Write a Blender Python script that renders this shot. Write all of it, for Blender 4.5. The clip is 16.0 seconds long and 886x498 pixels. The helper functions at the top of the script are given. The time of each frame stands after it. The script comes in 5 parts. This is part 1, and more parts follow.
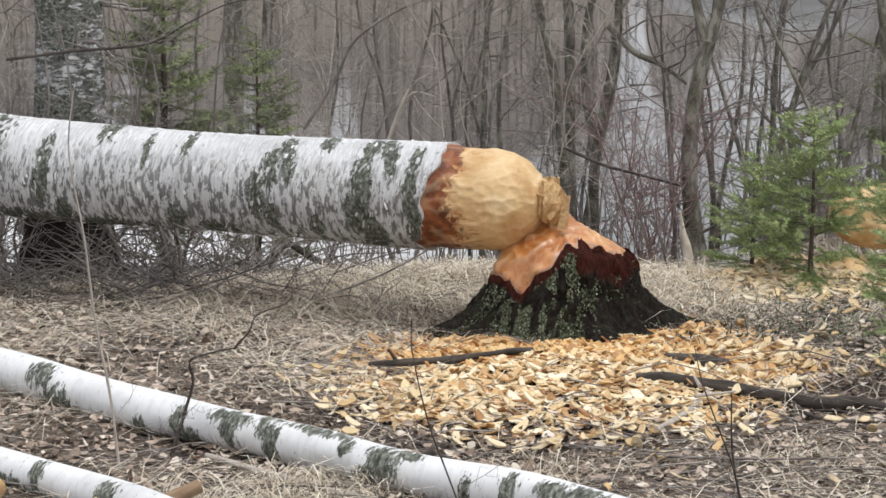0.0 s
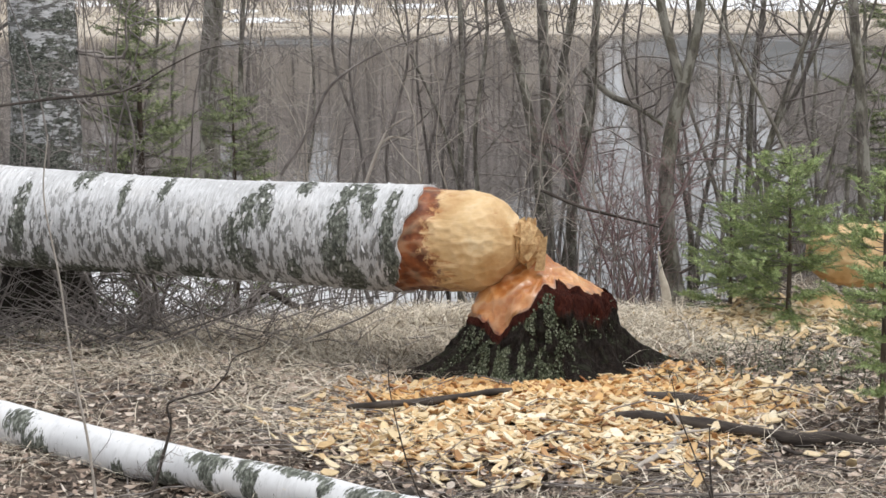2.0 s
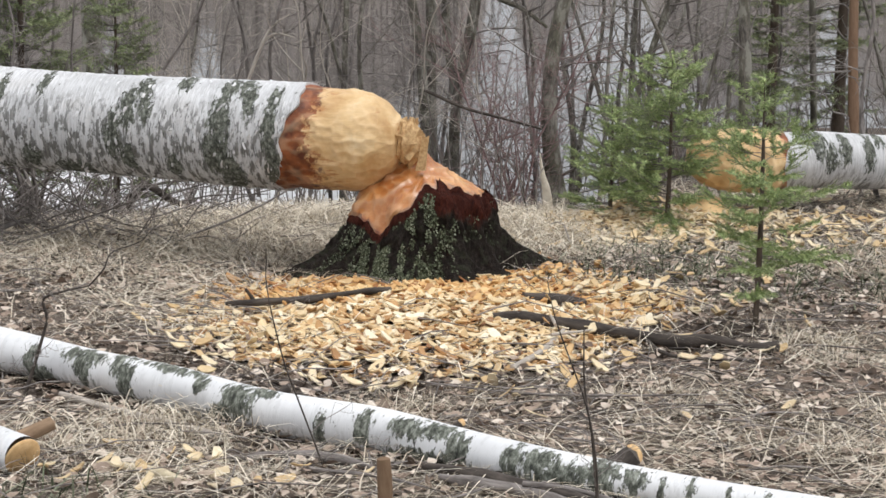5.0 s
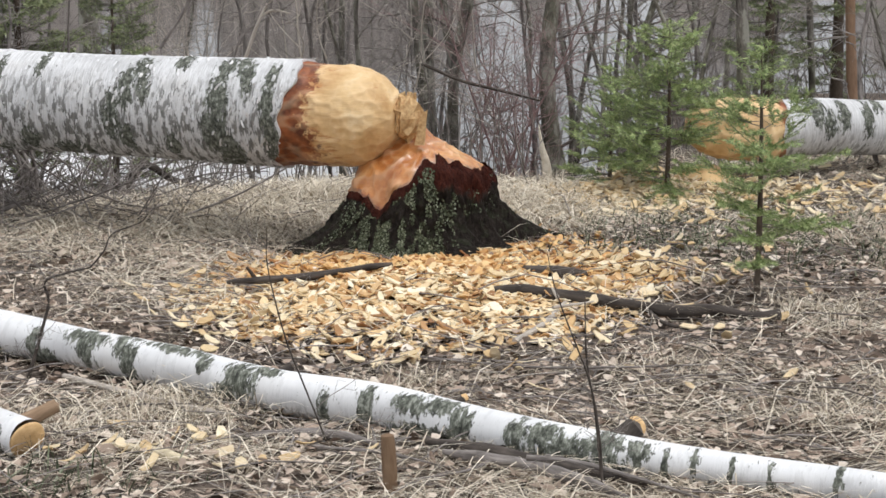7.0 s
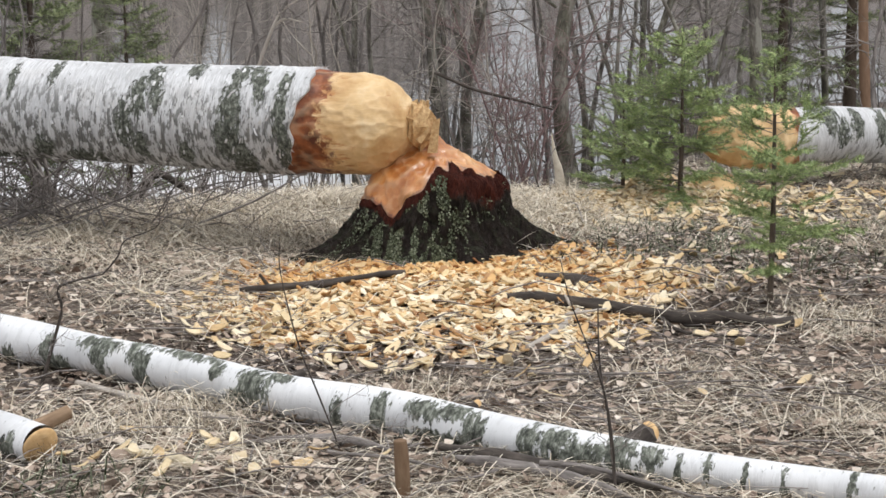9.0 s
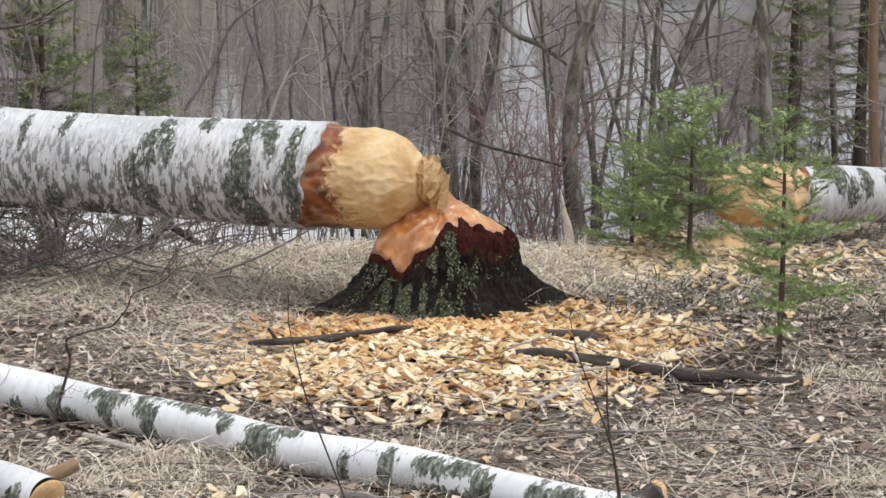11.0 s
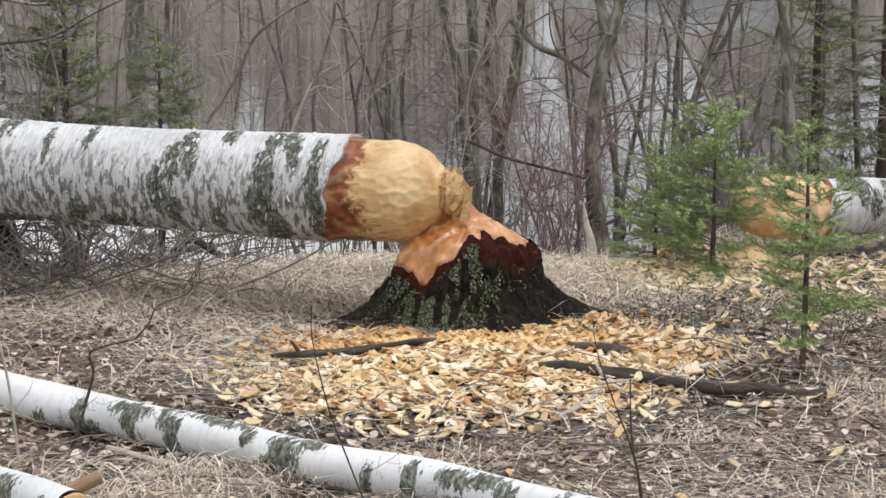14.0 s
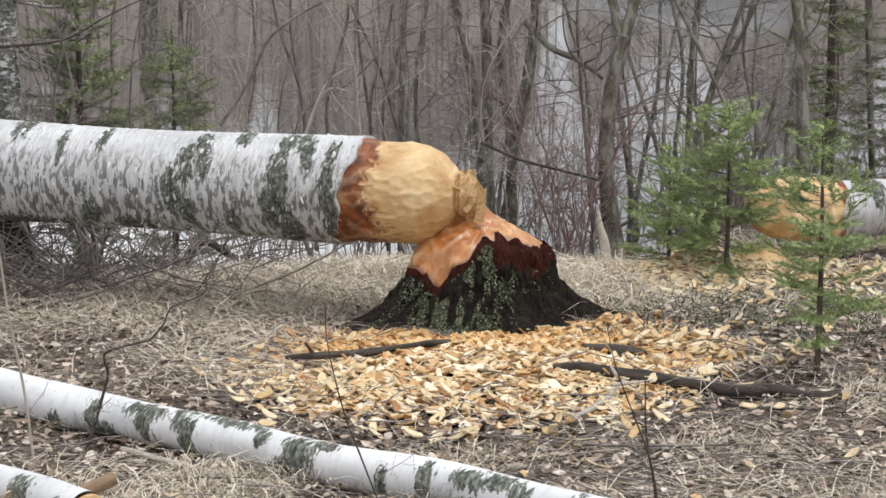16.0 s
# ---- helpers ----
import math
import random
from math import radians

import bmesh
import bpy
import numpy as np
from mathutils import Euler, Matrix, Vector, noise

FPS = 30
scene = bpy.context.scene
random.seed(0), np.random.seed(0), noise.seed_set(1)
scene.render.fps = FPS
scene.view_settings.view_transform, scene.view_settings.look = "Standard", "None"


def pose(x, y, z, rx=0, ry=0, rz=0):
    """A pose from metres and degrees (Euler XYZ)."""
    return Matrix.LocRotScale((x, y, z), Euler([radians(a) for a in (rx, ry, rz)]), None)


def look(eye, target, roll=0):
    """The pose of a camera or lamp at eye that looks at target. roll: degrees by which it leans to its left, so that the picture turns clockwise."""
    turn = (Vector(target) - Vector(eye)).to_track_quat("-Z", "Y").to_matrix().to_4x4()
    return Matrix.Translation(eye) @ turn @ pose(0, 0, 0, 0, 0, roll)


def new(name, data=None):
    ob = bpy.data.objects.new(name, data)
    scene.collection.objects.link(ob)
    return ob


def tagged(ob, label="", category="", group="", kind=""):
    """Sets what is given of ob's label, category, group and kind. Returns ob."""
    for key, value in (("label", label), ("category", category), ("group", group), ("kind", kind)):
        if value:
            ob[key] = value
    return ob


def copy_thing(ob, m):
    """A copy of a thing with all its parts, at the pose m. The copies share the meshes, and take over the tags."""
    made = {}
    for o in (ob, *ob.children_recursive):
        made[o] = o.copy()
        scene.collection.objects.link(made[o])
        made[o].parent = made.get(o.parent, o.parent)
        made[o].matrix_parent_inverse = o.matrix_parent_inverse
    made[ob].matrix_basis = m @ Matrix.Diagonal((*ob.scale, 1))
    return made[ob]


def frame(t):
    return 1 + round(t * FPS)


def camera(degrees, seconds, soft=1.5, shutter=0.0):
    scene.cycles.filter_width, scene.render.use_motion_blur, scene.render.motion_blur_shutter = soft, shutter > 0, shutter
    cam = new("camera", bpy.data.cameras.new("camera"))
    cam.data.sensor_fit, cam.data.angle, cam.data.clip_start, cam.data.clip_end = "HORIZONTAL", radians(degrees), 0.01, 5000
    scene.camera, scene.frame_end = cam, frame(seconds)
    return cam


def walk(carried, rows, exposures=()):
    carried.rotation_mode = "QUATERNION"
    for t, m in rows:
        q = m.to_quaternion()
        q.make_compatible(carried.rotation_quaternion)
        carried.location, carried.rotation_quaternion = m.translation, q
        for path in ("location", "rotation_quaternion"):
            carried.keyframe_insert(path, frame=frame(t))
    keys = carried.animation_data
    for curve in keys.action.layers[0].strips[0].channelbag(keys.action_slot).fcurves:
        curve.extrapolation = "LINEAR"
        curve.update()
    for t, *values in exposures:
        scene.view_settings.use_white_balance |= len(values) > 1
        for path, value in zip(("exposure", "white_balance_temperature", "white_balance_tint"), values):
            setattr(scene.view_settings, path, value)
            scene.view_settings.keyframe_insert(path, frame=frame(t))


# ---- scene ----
# camera and its path: seconds, offset of the eye in metres, yaw, pitch and roll in degrees
EYE = Vector((0.0, 0.0, 1.5))
PATH = [
    (0.0, -0.0205, 0.0044, 0.0302, 2.474, -8.076, 0.277),
    (0.5, -0.0207, -0.0018, 0.0124, 2.291, -6.790, 0.063),
    (1.0, -0.0135, 0.0004, 0.0137, 1.539, -6.393, -0.516),
    (1.5, -0.0111, 0.0029, 0.0121, 1.575, -6.597, -0.566),
    (2.0, -0.0095, 0.0019, -0.0004, 1.970, -6.802, -0.402),
    (2.5, -0.0119, 0.0123, 0.0076, 2.838, -7.331, -0.146),
    (3.0, -0.0037, -0.0021, 0.0021, 4.722, -7.875, -0.361),
    (3.5, -0.0068, -0.0043, -0.0004, 4.464, -7.889, -0.472),
    (4.0, -0.0017, -0.0075, 0.0036, 3.494, -7.022, -0.110),
    (4.5, 0.0022, -0.0041, 0.0019, 1.794, -7.504, 0.322),
    (5.0, 0.0074, 0.0007, -0.0017, -0.978, -9.331, 0.890),
    (5.2, 0.0072, -0.0027, 0.0015, -1.439, -9.730, 0.887),
    (7.3, 0.0117, -0.0020, 0.0098, -0.893, -10.059, -0.240),
    (7.5, 0.0053, -0.0035, 0.0052, -0.913, -9.936, -0.221),
    (8.0, 0.0106, -0.0024, -0.0071, -0.819, -10.024, -0.313),
    (8.5, 0.0094, -0.0010, -0.0077, -0.762, -9.990, -0.281),
    (9.0, 0.0120, -0.0030, -0.0069, -0.605, -9.750, -0.292),
    (9.5, 0.0111, -0.0031, -0.0071, -0.358, -9.674, -0.168),
    (10.0, 0.0111, -0.0061, -0.0028, -0.346, -9.285, 0.113),
    (10.2, 0.0111, -0.0061, -0.0028, -0.260, -8.941, 0.113),
    (12.3, 0.0021, 0.0031, -0.0080, -0.696, -8.175, 0.524),
    (12.5, 0.0021, 0.0031, -0.0080, -0.596, -8.203, 0.524),
    (13.0, 0.0010, 0.0022, -0.0087, -0.433, -8.150, 0.246),
    (13.5, 0.0018, 0.0025, -0.0122, -0.183, -8.118, 0.192),
    (14.0, 0.0062, 0.0002, -0.0042, 0.167, -8.048, 0.129),
    (14.5, 0.0004, 0.0034, -0.0104, 0.248, -8.046, 0.147),
    (15.0, 0.0007, 0.0058, -0.0081, 0.293, -8.049, 0.117),
    (15.5, 0.0007, 0.0041, -0.0095, 0.366, -8.033, 0.142),
    (16.0, 0.0022, 0.0017, -0.0099, 0.498, -7.969, 0.047),
]
cam = camera(2 * math.degrees(math.atan(784 / 4000.0)), 16.0, soft=1.55)


def gaze(x, y, z, yaw, pitch, roll):
    eye = EYE + Vector((x, y, z))
    a, b = radians(yaw), radians(pitch)
    return look(eye, eye + Vector((-math.sin(a) * math.cos(b), math.cos(a) * math.cos(b), math.sin(b))), roll)


walk(cam, [(r[0], gaze(*r[1:])) for r in PATH], exposures=[(0.0, 0.2, 6380.0, 10.0), (16.0, 0.2, 6380.0, 10.0)])

# ---- light: an overcast spring sky ----
world = bpy.data.worlds.new("sky")
scene.world = world
world.use_nodes = True
wn = world.node_tree
sky = wn.nodes.new("ShaderNodeTexSky")
sky.sky_type, sky.sun_disc = "NISHITA", False
sky.sun_elevation, sky.sun_rotation = radians(74), radians(125)
sky.air_density, sky.dust_density = 1.0, 7.0
hue = wn.nodes.new("ShaderNodeHueSaturation")
hue.inputs["Saturation"].default_value = 0.15
wn.links.new(sky.outputs[0], hue.inputs["Color"])
cloud = wn.nodes.new("ShaderNodeMix")
cloud.data_type = "RGBA"
cloud.inputs[0].default_value = 0.65
cloud.inputs[7].default_value = (6.4, 6.5, 6.7, 1.0)
wn.links.new(hue.outputs[0], cloud.inputs[6])
wn.links.new(cloud.outputs[2], wn.nodes["Background"].inputs["Color"])
wn.nodes["Background"].inputs["Strength"].default_value = 0.15
sun_data = bpy.data.lights.new("sun", "SUN")
sun_data.energy, sun_data.angle, sun_data.color = 1.0, radians(20), (1.0, 0.97, 0.92)
sun = new("sun", sun_data)
sun.matrix_world = look((2.1, -1.5, 9.0), (0.0, 0.0, 0.0))
tagged(sun, "soft daylight through thin cloud", "sun", kind="structure")

# ---- helpers of this scene ----


def hash3(i, j, k, seed):
    h = (i * 374761393 + j * 668265263 + k * 2147483647 + seed * 974634777) & 0xFFFFFFFF
    h = ((h ^ (h >> 13)) * 1274126177) & 0xFFFFFFFF
    return ((h ^ (h >> 16)) & 0xFFFF) / 65535.0


def vnoise(p, scale=1.0, seed=0, octaves=3):
    """Smooth value noise in -1..1 at the rows of p."""
    p = np.asarray(p, dtype=float) * scale + 1000.0
    total, amp, norm = 0.0, 1.0, 0.0
    for o in range(octaves):
        q = np.floor(p).astype(np.int64)
        f = p - q
        f = f * f * (3 - 2 * f)
        v = 0.0
        for a in (0, 1):
            for b in (0, 1):
                for c in (0, 1):
                    w = (f[:, 0] if a else 1 - f[:, 0]) * (f[:, 1] if b else 1 - f[:, 1]) * (f[:, 2] if c else 1 - f[:, 2])
                    v = v + w * hash3(q[:, 0] + a, q[:, 1] + b, q[:, 2] + c, seed + o)
        total, norm = total + amp * (2 * v - 1), norm + amp
        p, amp = p * 2.03, amp * 0.5
    return total / norm


def near(p, seeds):
    """Distance of each row of p to the nearest seed."""
    best = np.full(len(p), 9.0)
    for s in seeds:
        best = np.minimum(best, ((p - s) ** 2).sum(1))
    return np.sqrt(best)


def smooth(a, b, x):
    t = np.clip((x - a) / (b - a), 0, 1)
    return t * t * (3 - 2 * t)


class Geo:
    """Vertices, faces and named values at the vertices, gathered for one mesh."""

    def __init__(self):
        self.v, self.f, self.n, self.at, self.mi = [], [], 0, {}, []

    def add(self, verts, faces, mat=0, **values):
        verts = np.asarray(verts, dtype=float).reshape(-1, 3)
        faces = np.asarray(faces, dtype=np.int64)
        for k in values:
            self.at.setdefault(k, [])
        self.v.append(verts)
        self.f.append(faces + self.n)
        self.mi.append(np.full(len(faces), mat))
        for k, lst in self.at.items():
            lst.append((self.n, np.asarray(values[k], dtype=float)) if k in values else None)
        self.n += len(verts)
        return self

    def mesh(self, name, flat=False):
        me = bpy.data.meshes.new(name)
        v = np.concatenate(self.v)
        loops = np.concatenate([f.ravel() for f in self.f])
        sizes = np.concatenate([np.full(len(f), f.shape[1]) for f in self.f])
        starts = np.concatenate([[0], np.cumsum(sizes)[:-1]])
        me.vertices.add(len(v))
        me.vertices.foreach_set("co", v.astype(np.float32).ravel())
        me.loops.add(len(loops))
        me.loops.foreach_set("vertex_index", loops.astype(np.int32))
        me.polygons.add(len(sizes))
        me.polygons.foreach_set("loop_start", starts.astype(np.int32))
        me.polygons.foreach_set("loop_total", sizes.astype(np.int32))
        me.polygons.foreach_set("material_index", np.concatenate(self.mi).astype(np.int32))
        me.polygons.foreach_set("use_smooth", np.full(len(sizes), not flat))
        me.update(calc_edges=True)
        me.validate()
        for k, lst in self.at.items():
            vec = any(e is not None and e[1].ndim == 2 for e in lst)
            full = np.zeros((len(v), 3) if vec else len(v), dtype=np.float32)
            for e in lst:
                if e is not None:
                    full[e[0]:e[0] + len(e[1])] = e[1]
            a = me.attributes.new(k, "FLOAT_VECTOR" if vec else "FLOAT", "POINT")
            a.data.foreach_set("vector" if vec else "value", full.ravel())
        return me


def part(name, geo, material, parent=None, label="", flat=False):
    me = geo if isinstance(geo, bpy.types.Mesh) else geo.mesh(name, flat)
    if not me.materials:
        for m in (material if isinstance(material, (list, tuple)) else [material]):
            me.materials.append(m)
    ob = new(name, me)
    if parent is not None:
        ob.parent = parent
    if label:
        ob["label"] = label
    return ob


def thing(name, label, category, group="", at=(0, 0, 0), kind=""):
    ob = new(name)
    ob.location = at
    ob.empty_display_size = 0.1
    return tagged(ob, label, category, group, kind)


def wrap(nu, nv, flip=False):
    i, j = np.meshgrid(np.arange(nu - 1), np.arange(nv), indexing="ij")
    a, b = (i * nv + j).ravel(), (i * nv + (j + 1) % nv).ravel()
    c, d = b + nv, a + nv
    return np.stack([a, d, c, b] if flip else [a, b, c, d], 1)


def spline(pts, n):
    """n points along a smooth line through pts (rows of any width)."""
    p = np.asarray(pts, dtype=float)
    d = np.concatenate([[0], np.cumsum(np.linalg.norm(np.diff(p[:, :3], axis=0), axis=1) + 1e-9)])
    t = np.linspace(0, d[-1], n)
    k = np.clip(np.searchsorted(d, t, side="right") - 1, 0, len(p) - 2)
    q = np.concatenate([[2 * p[0] - p[1]], p, [2 * p[-1] - p[-2]]])
    u = ((t - d[k]) / (d[k + 1] - d[k]))[:, None]
    a, b, c, e = q[k], q[k + 1], q[k + 2], q[k + 3]
    return 0.5 * (2 * b + (c - a) * u + (2 * a - 5 * b + 4 * c - e) * u ** 2 + (3 * b - a - 3 * c + e) * u ** 3)


def frames(line):
    t = np.gradient(line, axis=0)
    t /= np.linalg.norm(t, axis=1, keepdims=True) + 1e-12
    ref = np.array([0.0, 0.0, 1.0]) if abs(t[:, 2]).mean() < 0.8 else np.array([0.0, 1.0, 0.0])
    side = np.cross(t, ref)
    side /= np.linalg.norm(side, axis=1, keepdims=True) + 1e-12
    return t, side, np.cross(side, t)


def tube(geo, pts, radii, sides=6, n=None, lumps=0.0, seed=0, mat=0, cap=True):
    """A round stem along pts with radii at its points; keeps straightened coordinates in 'bc'."""
    rows = np.column_stack([np.asarray(pts, dtype=float), radii])
    if n or len(rows) > 2:
        rows = spline(rows, n or len(rows) * 3)
    line, r = rows[:, :3], np.maximum(rows[:, 3], 0.0006)
    t, side, up = frames(line)
    s = np.concatenate([[0], np.cumsum(np.linalg.norm(np.diff(line, axis=0), axis=1))])
    ang = np.linspace(0, 2 * np.pi, sides, endpoint=False)
    co, si = np.cos(ang), np.sin(ang)
    straight = np.stack([np.repeat(s[:, None], sides, 1), r[:, None] * co, r[:, None] * si], 2).reshape(-1, 3)
    k = np.ones(len(straight))
    if lumps:
        k = 1 + lumps * vnoise(straight + seed * 3.1, 9.0, seed, 2)
    v = line[:, None, :] + (r[:, None] * k.reshape(len(r), sides))[:, :, None] * (up[:, None, :] * co[None, :, None] + side[:, None, :] * si[None, :, None])
    geo.add(v.reshape(-1, 3), wrap(len(r), sides), mat, bc=straight)
    if cap:
        geo.add([line[-1] + t[-1] * r[-1] * 0.4, *v[-1]], [[0, 1 + i, 1 + (i + 1) % sides] for i in range(sides)], mat)
        geo.add([line[0] - t[0] * r[0] * 0.2, *v[0]], [[0, 1 + (i + 1) % sides, 1 + i] for i in range(sides)], mat)
    return geo


# ---- materials ----
class Mat:
    """Short writing of node materials."""

    def __init__(self, name):
        self.m = bpy.data.materials.new(name)
        self.m.use_nodes = True
        self.t = self.m.node_tree
        self.b = self.t.nodes["Principled BSDF"]
        self.b.inputs["Specular IOR Level"].default_value = 0.3

    def put(self, sock, v):
        if isinstance(v, bpy.types.NodeSocket):
            self.t.links.new(v, sock)
        elif v is not None:
            sock.default_value = (*v, 1.0) if isinstance(v, tuple) and len(v) == 3 and sock.type == "RGBA" else v

    def at(self, name, vec=False):
        n = self.t.nodes.new("ShaderNodeAttribute")
        n.attribute_name = name
        return n.outputs["Vector" if vec else "Fac"]

    def pos(self, kind="Object", scale=(1, 1, 1), src=None):
        n = self.t.nodes.new("ShaderNodeMapping")
        n.inputs["Scale"].default_value = scale
        self.put(n.inputs["Vector"], src if src is not None else self.t.nodes.new("ShaderNodeTexCoord").outputs[kind])
        return n.outputs[0]

    def noise(self, vec, scale, detail=4.0, rough=0.55, distort=0.0):
        n = self.t.nodes.new("ShaderNodeTexNoise")
        n.inputs["Scale"].default_value, n.inputs["Detail"].default_value = scale, detail
        n.inputs["Roughness"].default_value, n.inputs["Distortion"].default_value = rough, distort
        self.put(n.inputs["Vector"], vec)
        return n.outputs[0]

    def voronoi(self, vec, scale, feature="F1"):
        n = self.t.nodes.new("ShaderNodeTexVoronoi")
        n.feature = feature
        n.inputs["Scale"].default_value = scale
        self.put(n.inputs["Vector"], vec)
        return n.outputs["Distance"], (n.outputs["Color"] if feature == "F1" else None)

    def ramp(self, fac, *stops):
        n = self.t.nodes.new("ShaderNodeValToRGB")
        e = n.color_ramp.elements
        while len(e) < len(stops):
            e.new(0.5)
        for el, (p, c) in zip(e, stops):
            el.position = p
            el.color = (*c, 1) if isinstance(c, tuple) else (c, c, c, 1)
        self.put(n.inputs[0], fac)
        return n.outputs[0]

    def mix(self, fac, a, b, how="MIX"):
        n = self.t.nodes.new("ShaderNodeMix")
        n.data_type, n.blend_type = "RGBA", how
        self.put(n.inputs[0], fac)
        self.put(n.inputs[6], a)
        self.put(n.inputs[7], b)
        return n.outputs[2]

    def math(self, op, a, b=0.0):
        n = self.t.nodes.new("ShaderNodeMath")
        n.operation = op
        self.put(n.inputs[0], a)
        self.put(n.inputs[1], b)
        return n.outputs[0]

    def random(self, kind="object"):
        if kind == "object":
            return self.t.nodes.new("ShaderNodeObjectInfo").outputs["Random"]
        return self.t.nodes.new("ShaderNodeNewGeometry").outputs["Random Per Island"]

    def bump(self, height, strength=0.5, dist=0.01, normal=None):
        n = self.t.nodes.new("ShaderNodeBump")
        n.inputs["Strength"].default_value, n.inputs["Distance"].default_value = strength, dist
        self.put(n.inputs["Height"], height)
        if normal is not None:
            self.put(n.inputs["Normal"], normal)
        return n.outputs[0]

    def done(self, color, rough=0.8, normal=None, spec=None):
        self.put(self.b.inputs["Base Color"], color)
        self.put(self.b.inputs["Roughness"], rough)
        if normal is not None:
            self.put(self.b.inputs["Normal"], normal)
        if spec is not None:
            self.b.inputs["Specular IOR Level"].default_value = spec
        return self.m


def mat_birch(name="birch_bark", papery=1.0):
    m = Mat(name)
    bc = m.at("bc", True)
    grey = m.at("grey")
    streak = m.noise(m.pos(scale=(46, 15, 15), src=bc), 1.0, 5, 0.7)
    fine = m.noise(m.pos(scale=(190, 13, 13), src=bc), 1.0, 4, 0.65)
    big = m.noise(m.pos(scale=(4, 7, 7), src=bc), 1.0, 3)
    white = m.ramp(big, (0.3, (0.60, 0.605, 0.615)), (0.55, (0.77, 0.775, 0.785)), (0.75, (0.68, 0.67, 0.66)))
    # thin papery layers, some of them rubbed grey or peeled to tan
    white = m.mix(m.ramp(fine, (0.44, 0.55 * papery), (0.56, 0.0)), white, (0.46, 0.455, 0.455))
    # grey follows the lower side: tan peels and denser dashes, partly painted shade
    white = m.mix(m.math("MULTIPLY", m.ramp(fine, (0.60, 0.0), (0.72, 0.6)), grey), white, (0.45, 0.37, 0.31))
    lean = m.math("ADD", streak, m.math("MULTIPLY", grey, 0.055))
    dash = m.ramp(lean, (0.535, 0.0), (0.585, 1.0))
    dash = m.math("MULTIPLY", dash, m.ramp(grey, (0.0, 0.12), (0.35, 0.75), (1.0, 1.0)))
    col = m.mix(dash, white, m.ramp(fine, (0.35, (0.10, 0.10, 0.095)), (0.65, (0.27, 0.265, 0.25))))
    rag = m.noise(m.pos(scale=(60, 24, 24), src=bc), 1.0, 5, 0.75)
    mask = m.math("ADD", m.at("rough"), m.math("MULTIPLY", m.math("SUBTRACT", rag, 0.5), 2.9))
    mask = m.ramp(mask, (0.40, 0.0), (0.50, 1.0))
    crack = m.noise(m.pos(scale=(75, 48, 48), src=bc), 1.0, 5, 0.75)
    dark = m.ramp(crack, (0.36, (0.035, 0.037, 0.032)), (0.5, (0.12, 0.128, 0.105)), (0.64, (0.33, 0.345, 0.30)))
    col = m.mix(mask, col, dark)
    h = m.mix(mask, m.math("MULTIPLY", m.math("SUBTRACT", fine, m.math("MULTIPLY", dash, 0.25)), 0.6), crack)
    return m.done(col, m.ramp(mask, (0.0, 0.55), (1.0, 0.95)), m.bump(h, 0.4 + 0.5 * papery, 0.004 + 0.008 * papery))


def mat_wood(name, a, b, c, wet=0.0):
    m = Mat(name)
    p = m.pos()
    ring = m.at("ring")
    n1 = m.noise(p, 7.0, 4, 0.6, 0.5)
    n2 = m.noise(m.pos(scale=(1, 1, 6)), 28.0, 4, 0.6)
    col = m.mix(n2, m.ramp(n1, (0.3, a), (0.55, b), (0.75, c)), (0.5, 0.43, 0.33), "SOFT_LIGHT")
    # sap-stained tooth strokes thinning away from the bark, some widened to paint in shade
    stroke = m.noise(m.pos(scale=(13, 13, 62) if wet < 0.5 else (52, 52, 9)), 1.0, 4, 0.65)
    part_k = m.ramp(m.math("ADD", m.math("MULTIPLY", ring, 0.55), m.math("MULTIPLY", m.math("SUBTRACT", stroke, 0.5), 1.9)), (0.24 if wet < 0.5 else 0.16, 0.0), (0.42, 0.75))
    col = m.mix(part_k, col, (0.43, 0.19, 0.065) if wet < 0.5 else (0.30, 0.095, 0.03))
    rag = m.noise(p, 30.0, 4, 0.7)
    k = m.ramp(m.math("ADD", ring, m.math("MULTIPLY", m.math("SUBTRACT", rag, 0.5), 1.7)), (0.52, 0.0), (0.68, 1.0))
    red = m.ramp(m.noise(p, 22.0, 4), (0.35, (0.10, 0.028, 0.012)), (0.6, (0.27, 0.085, 0.028)))
    col = m.mix(k, col, red)
    # ridges between the tooth marks are mixed paler, painting in light on their edges
    col = m.mix(m.ramp(m.at("ridge"), (0.35, 0.0), (0.9, 0.4)), col, m.mix(0.35, col, (0.90, 0.72, 0.46)))
    dist, _ = m.voronoi(p, 45.0)
    if wet:
        m.b.inputs["Coat Weight"].default_value = wet
        m.b.inputs["Coat Roughness"].default_value = 0.16
    return m.done(col, 0.5 - 0.22 * wet, m.bump(m.mix(0.6, dist, n2), 0.35, 0.006), 0.35 + 0.3 * wet)


